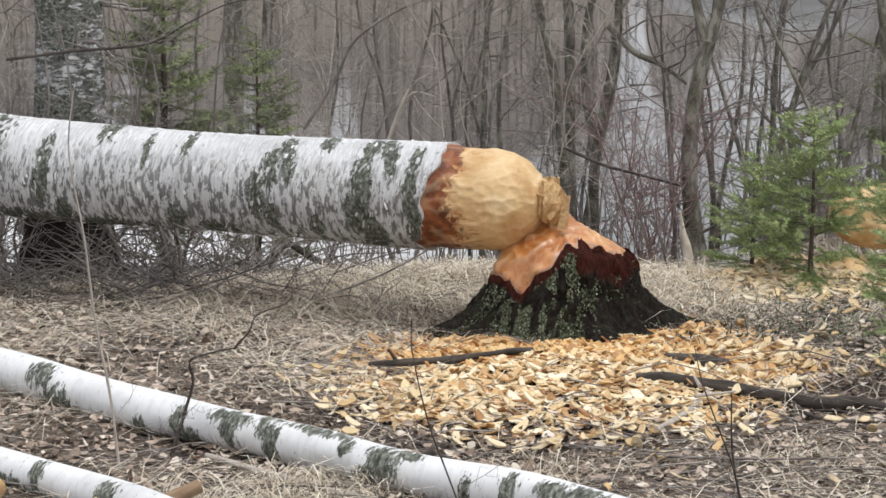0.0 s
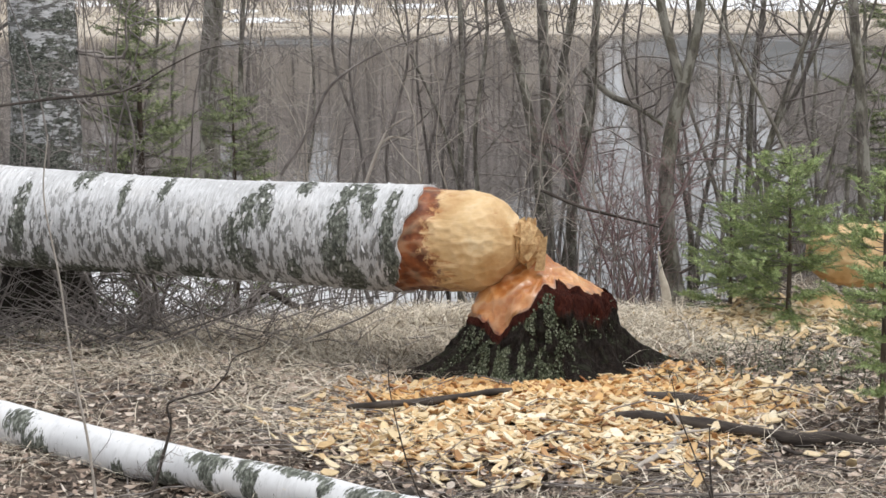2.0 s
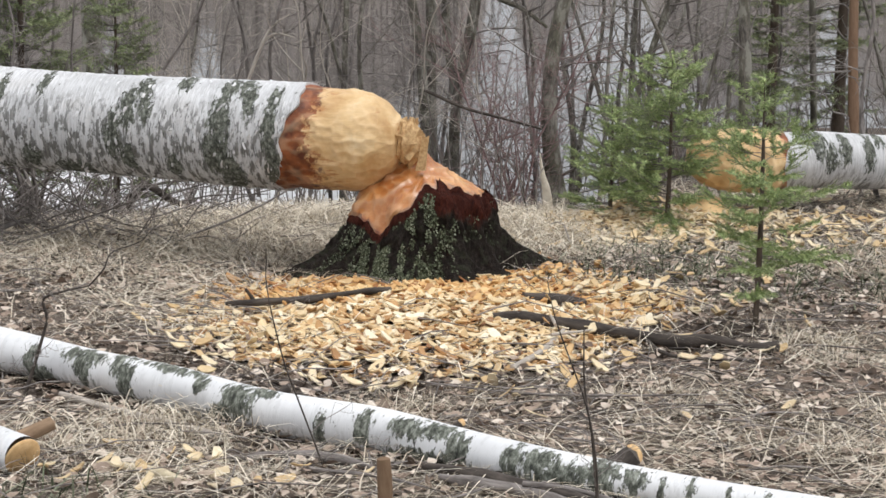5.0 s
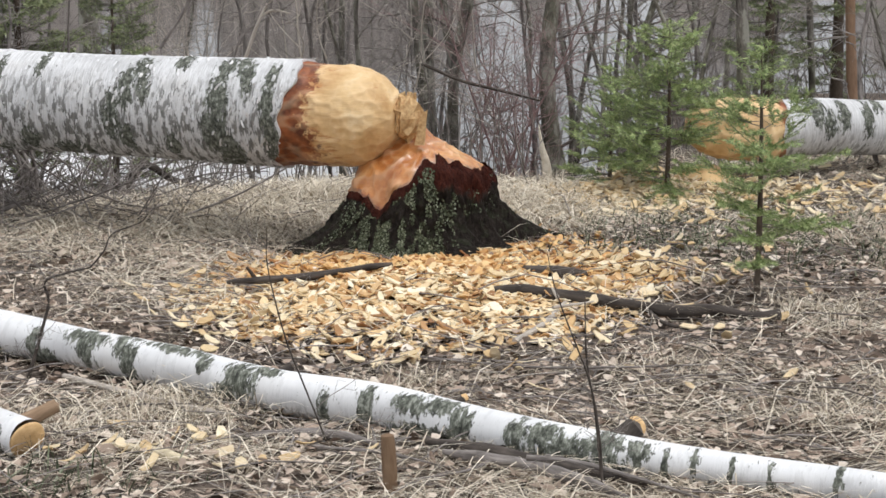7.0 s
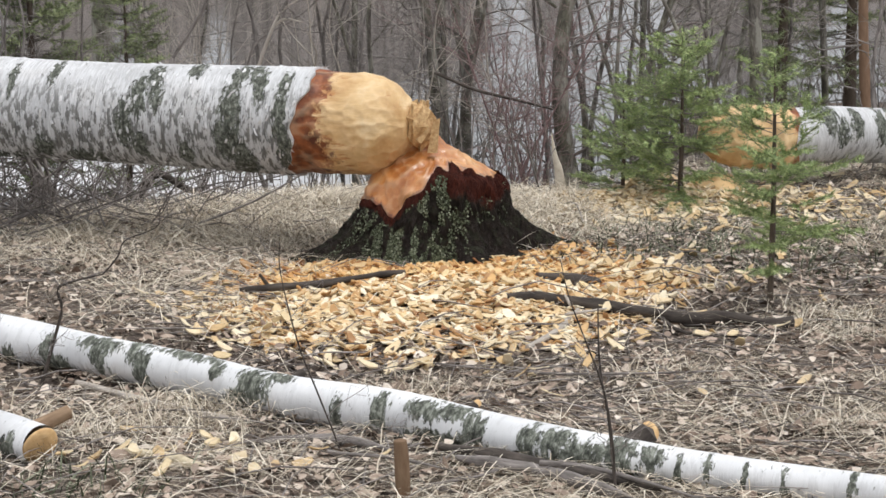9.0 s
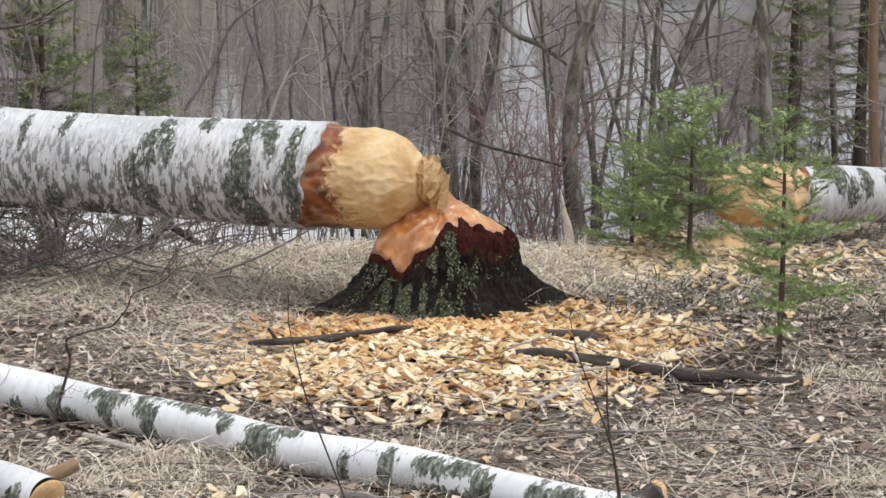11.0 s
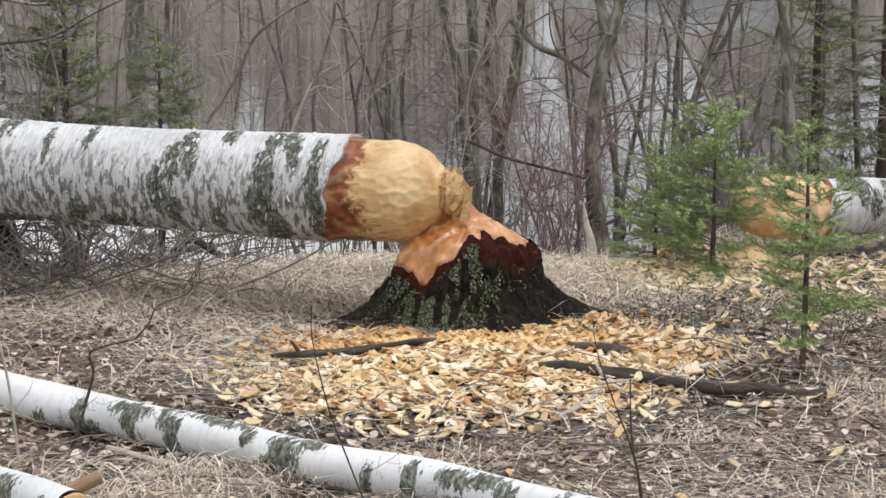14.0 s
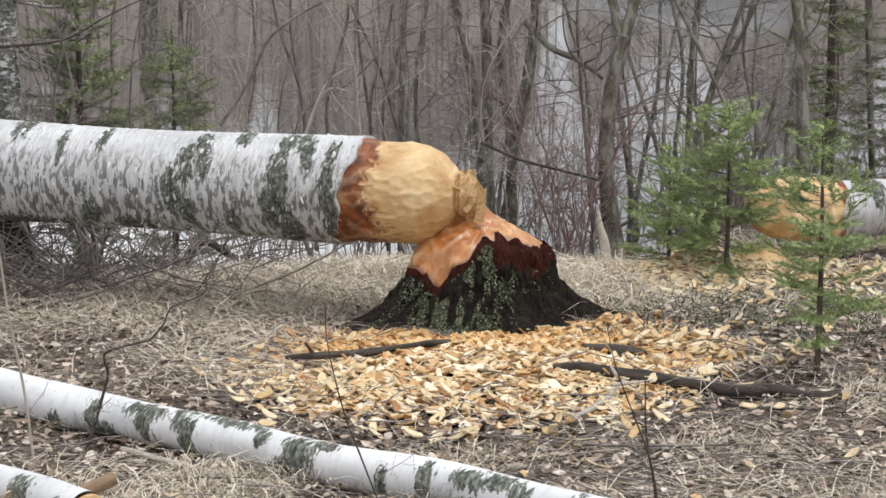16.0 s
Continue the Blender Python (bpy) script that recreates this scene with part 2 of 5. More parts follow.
def mat_stump_bark():
    m = Mat("mossy_stump_bark")
    p = m.pos()
    n1 = m.noise(p, 28.0, 5, 0.7)
    n2 = m.noise(m.pos(scale=(1, 1, 0.4)), 60.0, 5, 0.7)
    col = m.ramp(n2, (0.3, (0.008, 0.006, 0.005)), (0.55, (0.026, 0.020, 0.017)), (0.78, (0.075, 0.066, 0.057)))
    col = m.mix(m.ramp(n1, (0.5, 0.0), (0.62, 0.8)), col, (0.035, 0.038, 0.024))
    red = m.ramp(n2, (0.3, (0.018, 0.006, 0.005)), (0.7, (0.10, 0.027, 0.017)))
    k = m.ramp(m.math("ADD", m.at("ring"), m.math("MULTIPLY", m.math("SUBTRACT", n1, 0.5), 0.8)), (0.4, 0.0), (0.6, 1.0))
    return m.done(m.mix(k, col, red), 0.9, m.bump(n2, 1.0, 0.03), 0.12)


def mat_bark(name, dark, light, mossy=None):
    m = Mat(name)
    bc = m.at("bc", True)
    n1 = m.noise(m.pos(scale=(14, 60, 60), src=bc), 1.0, 4, 0.65)
    n2 = m.noise(m.pos(scale=(3, 8, 8), src=bc), 1.0, 3)
    col = m.ramp(n1, (0.3, dark), (0.7, light))
    if mossy:
        col = m.mix(m.ramp(n2, (0.45, 0.0), (0.65, 0.7)), col, mossy)
        lichen = m.noise(m.pos(scale=(9, 22, 22), src=bc), 1.0, 5, 0.7)
        col = m.mix(m.ramp(lichen, (0.51, 0.0), (0.58, 0.85)), col, (0.36, 0.35, 0.30))
        col = m.mix(m.ramp(lichen, (0.38, 0.85), (0.46, 0.0)), col, (0.06, 0.053, 0.046))
    t = m.random("island")
    col = m.mix(m.math("MULTIPLY", t, 0.3 if mossy else 0.75), col, dark)
    return m.done(col, 0.85, m.bump(n1, 0.5, 0.006))


def mat_island(name, stops, rough=0.8, grain=40.0, translucent=0.0):
    """Colours that change from piece to piece, with grain inside each piece."""
    m = Mat(name)
    col = m.ramp(m.random("island"), *stops)
    g = m.noise(m.pos(), grain, 3, 0.6)
    col = m.mix(0.5, col, m.ramp(g, (0.25, 0.35), (0.75, 0.68)), "OVERLAY")
    return m.done(col, rough, None, 0.2)


def mat_ground():
    m = Mat("forest_floor")
    p = m.pos()
    n1, n2, n3 = m.noise(p, 1.3, 4), m.noise(p, 26.0, 6, 0.7), m.noise(p, 0.06, 3)
    col = m.ramp(n2, (0.28, (0.025, 0.02, 0.017)), (0.5, (0.095, 0.076, 0.064)), (0.7, (0.26, 0.22, 0.185)))
    col = m.mix(m.ramp(n1, (0.4, 0.0), (0.65, 0.45)), col, (0.20, 0.16, 0.135))
    straw = m.ramp(m.noise(p, 0.35, 5, 0.7), (0.35, (0.36, 0.31, 0.25)), (0.65, (0.60, 0.54, 0.46)))
    col = m.mix(m.at("bank"), col, straw)
    return m.done(col, 0.95, m.bump(n2, 0.8, 0.03), 0.1)


def mat_water():
    m = Mat("lake_water")
    n = m.noise(m.pos(scale=(0.3, 1.0, 1.0)), 3.2, 3, 0.55)
    n2 = m.noise(m.pos(scale=(0.12, 0.5, 1)), 1.2, 3, 0.5)
    nb = m.bump(n2, 0.12, 0.035, m.bump(n, 0.16, 0.012))
    m.b.inputs["IOR"].default_value = 1.33
    return m.done((0.018, 0.017, 0.014), m.ramp(m.at("ruffle"), (0.0, 0.05), (1.0, 0.42)), nb, 0.5)


def mat_plain(name, a, b, scale=20.0, rough=0.8):
    m = Mat(name)
    n = m.noise(m.pos(), scale, 5, 0.65)
    return m.done(m.ramp(n, (0.3, a), (0.7, b)), rough, m.bump(n, 0.4, 0.01))


BIRCH = mat_birch()
BIRCH_YOUNG = mat_birch("young_birch_bark", 0.12)
WOOD = mat_wood("gnawed_wood", (0.50, 0.31, 0.145), (0.67, 0.485, 0.275), (0.78, 0.64, 0.44))
WOOD_WET = mat_wood("wet_gnawed_wood", (0.31, 0.105, 0.027), (0.49, 0.205, 0.062), (0.66, 0.38, 0.17), 0.5)
STUMP_BARK = mat_stump_bark()
TORN = mat_plain("torn_fibres", (0.34, 0.18, 0.07), (0.72, 0.52, 0.28), 60.0)
CUT = mat_plain("sawn_wood", (0.58, 0.36, 0.16), (0.74, 0.52, 0.28), 45.0)
DARK_STICK = mat_bark("dark_stick_bark", (0.025, 0.020, 0.017), (0.17, 0.142, 0.122))
ALDER = mat_bark("alder_bark", (0.075, 0.066, 0.056), (0.27, 0.245, 0.215), (0.15, 0.147, 0.10))
TWIG = mat_bark("twig_bark", (0.075, 0.063, 0.057), (0.50, 0.455, 0.425))
TWIG_RED = mat_bark("red_twig_bark", (0.20, 0.125, 0.12), (0.38, 0.27, 0.26))
PALE_TWIG = mat_bark("pale_dead_wood", (0.32, 0.28, 0.24), (0.62, 0.57, 0.51))
NEEDLE = mat_island("spruce_needles", [(0.0, (0.155, 0.22, 0.085)), (0.5, (0.29, 0.37, 0.15)), (1.0, (0.47, 0.535, 0.26))], 0.55)
# duller copy of the needles for spruces behind, shade put into the colour
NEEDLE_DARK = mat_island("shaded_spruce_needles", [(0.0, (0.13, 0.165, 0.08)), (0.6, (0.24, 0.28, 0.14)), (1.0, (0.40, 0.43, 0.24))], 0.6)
GRASS = mat_island("dead_grass", [(0.0, (0.22, 0.18, 0.13)), (0.4, (0.54, 0.465, 0.36)), (1.0, (0.86, 0.79, 0.665))])
LITTER = mat_island("leaf_litter", [(0.0, (0.04, 0.03, 0.023)), (0.35, (0.21, 0.155, 0.12)), (0.75, (0.46, 0.365, 0.295)), (1.0, (0.74, 0.655, 0.56))])
CHIP = mat_island("wood_chip", [(0.0, (0.26, 0.13, 0.06)), (0.12, (0.52, 0.31, 0.14)), (0.4, (0.68, 0.50, 0.28)), (0.75, (0.76, 0.63, 0.42)), (1.0, (0.83, 0.75, 0.58))], 0.6, 60.0)
CHIP_ORANGE = mat_island("orange_wood_chip", [(0.0, (0.26, 0.11, 0.04)), (0.25, (0.53, 0.29, 0.11)), (0.7, (0.67, 0.44, 0.20)), (1.0, (0.78, 0.62, 0.37))], 0.55, 60.0)
LICHEN = mat_island("lichen_leaves", [(0.0, (0.025, 0.03, 0.016)), (0.5, (0.085, 0.098, 0.058)), (0.85, (0.19, 0.21, 0.14)), (1.0, (0.34, 0.36, 0.27))])
GROUND = mat_ground()
WATER = mat_water()
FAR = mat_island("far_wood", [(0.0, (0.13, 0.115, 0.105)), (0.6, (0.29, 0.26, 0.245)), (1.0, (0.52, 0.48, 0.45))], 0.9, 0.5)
# paler than bare wood, with distance haze put into the colour
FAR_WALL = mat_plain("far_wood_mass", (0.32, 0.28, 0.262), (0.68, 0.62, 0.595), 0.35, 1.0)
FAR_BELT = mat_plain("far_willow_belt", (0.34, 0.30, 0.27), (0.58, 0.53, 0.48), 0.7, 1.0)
GLARE = mat_plain("thawing_ice", (0.66, 0.67, 0.69), (0.84, 0.845, 0.86), 1.2, 0.35)
SNOW = mat_plain("old_snow", (0.72, 0.74, 0.77), (0.86, 0.87, 0.89), 2.0, 0.7)


# ---- ground, water and far shore ----
def ground_z(x, y):
    """Height of the ground: a clearing that slopes into the lake, and the far bank."""
    x, y = np.asarray(x, dtype=float), np.asarray(y, dtype=float)
    p = np.column_stack([x.ravel(), y.ravel(), 0 * x.ravel()])
    bumps = (0.022 * vnoise(p, 1.7, 3, 3) + 0.012 * vnoise(p, 6.0, 5, 2)).reshape(x.shape)
    edge = 0.55 * smooth(0.2, 1.6, -x) - 4.5 * smooth(0.75, 2.1, x)
    near_shore = -0.32 * smooth(9.7, 11.7, y + edge) - 0.75 * smooth(11.4, 17, y + np.minimum(edge, 0))
    far = 1.06 * smooth(66, 75, y) + 0.55 * smooth(74, 112, y) + 0.9 * smooth(112, 170, y)
    mound = 0.05 * np.exp(-(((x - 0.15) / 0.55) ** 2 + ((y - 7.45) / 0.6) ** 2)) - 0.02 * np.exp(-(((x - 0.05) / 0.5) ** 2 + ((y - 8.5) / 0.4) ** 2))
    hump = 0.04 * np.exp(-(((x - 1.0) / 0.22) ** 2 + ((y - 7.35) / 0.16) ** 2))
    return bumps * (1 - smooth(12, 14, y)) + near_shore + far + mound + hump


GX, GY, GS = -6.0, 3.0, 0.03
GRID = ground_z(*np.meshgrid(GX + GS * np.arange(400), GY + GS * np.arange(420)))


def gz(x, y):
    """Height of the ground at one place, read from a fine grid."""
    u, v = (x - GX) / GS, (y - GY) / GS
    if not (0 <= u < 398 and 0 <= v < 418):
        return float(ground_z([x], [y])[0])
    i, j = int(u), int(v)
    a, b = u - i, v - j
    return float((GRID[j, i] * (1 - a) + GRID[j, i + 1] * a) * (1 - b) + (GRID[j + 1, i] * (1 - a) + GRID[j + 1, i + 1] * a) * b)


def build_ground():
    g = Geo()
    xs = np.concatenate([-np.geomspace(3000, 4.2, 40), np.linspace(-4, 3.4, 260), np.geomspace(3.6, 3000, 40)])
    ys = np.concatenate([-np.geomspace(3000, 1.0, 26), np.linspace(-0.5, 4.3, 12), np.linspace(4.5, 12.5, 280), np.geomspace(12.8, 3000, 70)])
    xx, yy = np.meshgrid(xs, ys)
    zz = ground_z(xx, yy)
    nx, ny = len(xs), len(ys)
    i, j = np.meshgrid(np.arange(ny - 1), np.arange(nx - 1), indexing="ij")
    a = (i * nx + j).ravel()
    v = np.stack([xx, yy, zz], 2).reshape(-1, 3)
    g.add(v, np.stack([a, a + 1, a + 1 + nx, a + nx], 1), bank=smooth(60, 70, v[:, 1]))
    return tagged(part("ground", g, GROUND), "brown leaf-strewn clearing sloping to a lake shore", "ground", kind="structure")


build_ground()
WATER_Z = -0.22
def water_sheet():
    """The lake, with patches ruffled by a light wind."""
    xs = np.concatenate([[-900, -60], np.linspace(-24, 24, 97), [60, 900]])
    ys = np.linspace(11.2, 90, 80)
    xx, yy = np.meshgrid(xs, ys)
    k = 0.0
    for c, w, y0, d in ((6.0, 2.6, 60, 9), (4.9, 1.9, 49, 9), (-6.5, 2.2, 64, 5)):
        k = k + np.exp(-((xx - c) / w) ** 2 - ((yy - y0) / d) ** 2)
    k = k * (0.8 + 0.5 * vnoise(np.column_stack([xx.ravel() * 0.4, yy.ravel() * 0.15, 0 * xx.ravel()]), 1.0, 14, 3).reshape(xx.shape))
    nx = len(xs)
    a = (np.arange(len(ys) - 1)[:, None] * nx + np.arange(nx - 1)[None, :]).ravel()
    return Geo().add(np.stack([xx, yy, 0 * xx + WATER_Z], 2), np.stack([a, a + 1, a + 1 + nx, a + nx], 1), ruffle=np.clip(k, 0, 1).ravel())


tagged(part("water", water_sheet(), WATER), "calm dark lake water with faint ripples", "lake", kind="structure")


def build_far_shore():
    # snow left in long patches on the bank
    rng = np.random.default_rng(3)
    spots = [(9.3, 97, 4.4, 8), (-9.4, 82, 1.2, 2.5), (-6.6, 91, 0.9, 4), (6.5, 106, 9, 7), (14.5, 104, 6, 6), (26, 108, 8, 8), (-8, 96, 1.6, 3), (-4.6, 97, 1.2, 3), (-13, 83, 1.8, 1.2), (-11.4, 92, 0.8, 2), (3, 101, 2.2, 3), (-3, 84, 0.7, 0.6), (-28, 95, 4, 4), (-20, 104, 3, 5), (11, 90, 2.0, 1.5)]
    for x, y, a, b in spots:
        t = np.linspace(0, 2 * np.pi, 40, endpoint=False)
        k = 1 + 0.35 * vnoise(np.column_stack([np.cos(t) * 2 + x, np.sin(t) * 2 + y, 0 * t]), 1.0, 4)
        g = Geo()
        rings = []
        for f, h in ((1.0, -0.02), (0.85, 0.05), (0.4, 0.09), (0.02, 0.1)):
            px, py = x + a * f * k * np.cos(t), y + b * f * k * np.sin(t)
            rings.append(np.column_stack([px, py, ground_z(px, py) + h]))
        g.add(np.concatenate(rings), wrap(4, 40))
        tagged(part("snow_patch", g, SNOW), "patch of old white snow on the far bank", "snow", "snow on the far bank", kind="structure")
    # the mass of bare wood behind the bank, with an uneven top and gaps
    g = Geo()
    xs = np.linspace(-95, 95, 500)
    p = np.column_stack([xs, 0 * xs, 0 * xs])
    top = 11.0 + 2.2 * vnoise(p, 0.16, 8, 4) + 1.5 * vnoise(p, 1.3, 9, 2)
    for c, w, dep in ((5.2, 1.15, 10.0), (-11.0, 1.0, 3.5), (9.0, 1.6, 4.5), (12.6, 2.6, 5.0), (24, 2.0, 5.0), (-24, 2.5, 4.0), (-17, 1.2, 4.0)):
        top -= dep * np.exp(-((xs - c) / w) ** 2)
    top = np.maximum(top, 1.2)
    lay = [np.column_stack([xs, 128 + 2 * vnoise(p, 0.3, 2), 0.4 + f * top]) for f in (0.0, 0.4, 0.8, 1.0)]
    v = np.concatenate(lay)
    a = (np.arange(3)[:, None] * 500 + np.arange(499)[None, :]).ravel()
    g.add(v, np.stack([a, a + 1, a + 501, a + 500], 1))
    belt = 3.6 + 1.3 * vnoise(p, 0.4, 18, 4) - 2.4 * np.exp(-((xs - 12.4) / 3.2) ** 2) - 2.6 * np.exp(-((xs - 4.85) / 1.0) ** 2)
    gb = Geo()
    gb.add(np.concatenate([np.column_stack([xs, 119 + 2 * vnoise(p, 0.3, 6), 0.3 + f * np.maximum(belt, 0.5)]) for f in (0.0, 0.4, 0.8, 1.0)]), np.stack([a, a + 1, a + 501, a + 500], 1))
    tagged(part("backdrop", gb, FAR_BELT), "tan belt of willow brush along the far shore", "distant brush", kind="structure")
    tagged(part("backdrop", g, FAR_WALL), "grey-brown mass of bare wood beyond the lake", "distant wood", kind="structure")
    g = Geo()
    for i in range(700):
        x = rng.uniform(-60, 60)
        y = rng.uniform(108, 126)
        h = max(1.5, np.interp(x, xs, top) * rng.uniform(0.55, 1.15))
        z = gz(x, y)
        lean = rng.normal(0, 0.04, 2) * h
        base, tip = np.array([x, y, z - 0.1]), np.array([x + lean[0], y + lean[1], z + h])
        tube(g, [base, (base + tip) / 2 + rng.normal(0, 0.02, 3) * h, tip], [0.06, 0.04, 0.012], 3, 5, cap=False)
        for k in range(9):
            f = rng.uniform(0.25, 0.95)
            b = base + (tip - base) * f
            e = b + np.array([rng.normal(0, 0.11), rng.normal(0, 0.11), rng.uniform(0.06, 0.2)]) * h
            tube(g, [b, e], [0.045, 0.01], 3, 2, cap=False)
    for i in range(2600):
        x, y = rng.uniform(-34, 34), rng.uniform(86, 110)
        if ((x - 9.3) / 5.5) ** 2 + ((y - 97) / 10) ** 2 < 1 or (x > 3 and rng.random() < 0.6):
            continue
        h, z = rng.uniform(0.4, 1.9), gz(x, y)
        base = np.array([x, y, z - 0.05])
        tip = base + np.array([rng.normal(0, 0.3), rng.normal(0, 0.3), 1.0]) * h
        tube(g, [base, (base + tip) / 2 + rng.normal(0, 0.06, 3) * h, tip], [0.022, 0.018, 0.008], 3, 4, cap=False)
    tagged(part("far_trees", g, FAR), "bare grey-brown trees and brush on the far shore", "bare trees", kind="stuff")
    g = Geo()
    n = 9000
    x, y = rng.uniform(-40, 45, n), rng.uniform(73, 105, n)
    blades(g, x, y, rng.uniform(0.08, 0.28, n), 0.05, rng, 0.25)
    tagged(part("far_reeds", g, GRASS, flat=True), "straw-coloured dead reeds along the far bank", "reeds", kind="stuff")


def blades(g, x, y, h, width, rng, bend, droop=0.0):
    """Dead blades, each a narrow bent strip, rooted on the ground."""
    n = len(x)
    z = ground_z(x, y) - 0.004
    d = rng.uniform(0, 2 * np.pi, n)
    lean = np.abs(rng.normal(bend, 0.35, n)) + 0.05
    cx, cy = np.cos(d), np.sin(d)
    w = width * rng.uniform(0.5, 1.2, n)
    t = rng.uniform(0, 2 * np.pi, n)
    sx, sy = np.cos(t) * w / 2, np.sin(t) * w / 2
    pts = []
    for f, k in ((0.0, 1.0), (0.4, 0.9), (0.75, 0.6), (1.0, 0.1)):
        out = lean * h * f ** 1.5
        up = h * f / np.sqrt(1 + (lean * f) ** 2) - droop * h * f ** 3
        up = np.maximum(up, 0.004 + 0.012 * f)
        for s in (-1, 1):
            pts.append(np.column_stack([x + cx * out + s * sx * k, y + cy * out + s * sy * k, z + up]))
    v = np.stack(pts, 1).reshape(-1, 3)
    b = (np.arange(n) * 8)[:, None]
    f = np.concatenate([b + np.array([[0, 1, 3, 2]]), b + np.array([[2, 3, 5, 4]]), b + np.array([[4, 5, 7, 6]])])
    g.add(v, f)


build_far_shore()


def ice_sheet(label, outline, seed):
    """A thin white sheet with an uneven edge on the lake, painted sky glare."""
    c = np.mean(outline, axis=0)
    edge = spline(np.column_stack([np.array(outline + outline[:1], dtype=float), np.zeros(len(outline) + 1)]), 120)[:-1, :2]
    k = 1 + 0.10 * vnoise(np.column_stack([edge, 0 * edge[:, 0]]), 0.6, seed, 3)
    rows = []
    for f, h in ((1.0, -0.02), (1.0, 0.012), (0.97, 0.018), (0.5, 0.02), (0.02, 0.02)):
        p = c + (edge - c) * (f * k)[:, None]
        rows.append(np.column_stack([p, np.full(len(p), WATER_Z + h)]))
    g = Geo()
    g.add(np.concatenate(rows), wrap(5, len(edge)))
    tagged(part("ice_sheet", g, GLARE), label, "ice", "ice on the lake", kind="structure")


# added sheet: bright sky reflection on the water put into a white surface
ice_sheet("pale thawing ice along the near shore", [(-4.6, 11.9), (-3.2, 11.5), (-1.9, 11.5), (-0.9, 11.6), (-0.3, 12.2), (-0.6, 14.2), (-1.6, 15.2), (-3.0, 15.6), (-4.8, 15.2)], 3)


# ---- the felled birch with its gnawed end ----
def sweep(pts, s_of, r_of, ang, nu, turn=1):
    """Surface round a smooth line: s_of(u, angle) metres along it, r_of(s, angle)."""
    line = spline(pts, 400)
    d = np.concatenate([[0], np.cumsum(np.linalg.norm(np.diff(line, axis=0), axis=1))])
    t, side, up = frames(line)
    u = np.linspace(0, 1, nu)
    uu, aa = np.meshgrid(u, ang, indexing="ij")
    s = s_of(uu, aa)
    c = np.stack([np.interp(s, d, line[:, k]) for k in range(3)], 2)
    sd = np.stack([np.interp(s, d, side[:, k]) for k in range(3)], 2)
    upv = np.stack([np.interp(s, d, up[:, k]) for k in range(3)], 2)
    r = r_of(s, aa)
    co, si = np.cos(aa)[..., None], turn * np.sin(aa)[..., None]
    normal = upv * co + sd * si
    straight = np.stack([s, r * np.cos(aa), r * np.sin(aa)], 2).reshape(-1, 3)
    return c.reshape(-1, 3), normal.reshape(-1, 3), r.ravel(), straight, s.ravel(), aa.ravel()


def patch_mask(s, a, patches):
    """Rough dark bark: patches of (s, degrees, half length, half degrees)."""
    m = np.zeros(len(s))
    deg = np.degrees(a) % 360
    for s0, d0, ds, dd in patches:
        diff = (deg - d0 + 180) % 360 - 180
        m = np.maximum(m, 0.86 - ((s - s0) / ds) ** 2 * 0.6 - (diff / dd) ** 2 * 0.6)
    return np.clip(m, 0, 1)


def scallop(p, count, rng, depth):
    """Tooth marks: shallow hollows with sharp ridges between."""
    seeds = p[rng.choice(len(p), count, replace=False)]
    d = np.minimum(near(p, seeds), 0.05) / 0.03
    return depth * d ** 2, np.clip(d * 1.5 - 0.35, 0, 1)


TRUNK_LINE = [(0.0, 8.552, 0.502), (-0.363, 8.670, 0.502), (-1.0, 8.876, 0.512), (-1.6, 9.07, 0.525), (-2.44, 9.34, 0.554), (-5.6, 10.36, 0.70)]
RING_S = 0.382


def ring_at(a):
    return RING_S + 0.040 - 0.046 * np.cos(a) + 0.012 * np.sin(5 * a + 1) + 0.006 * np.sin(13 * a)


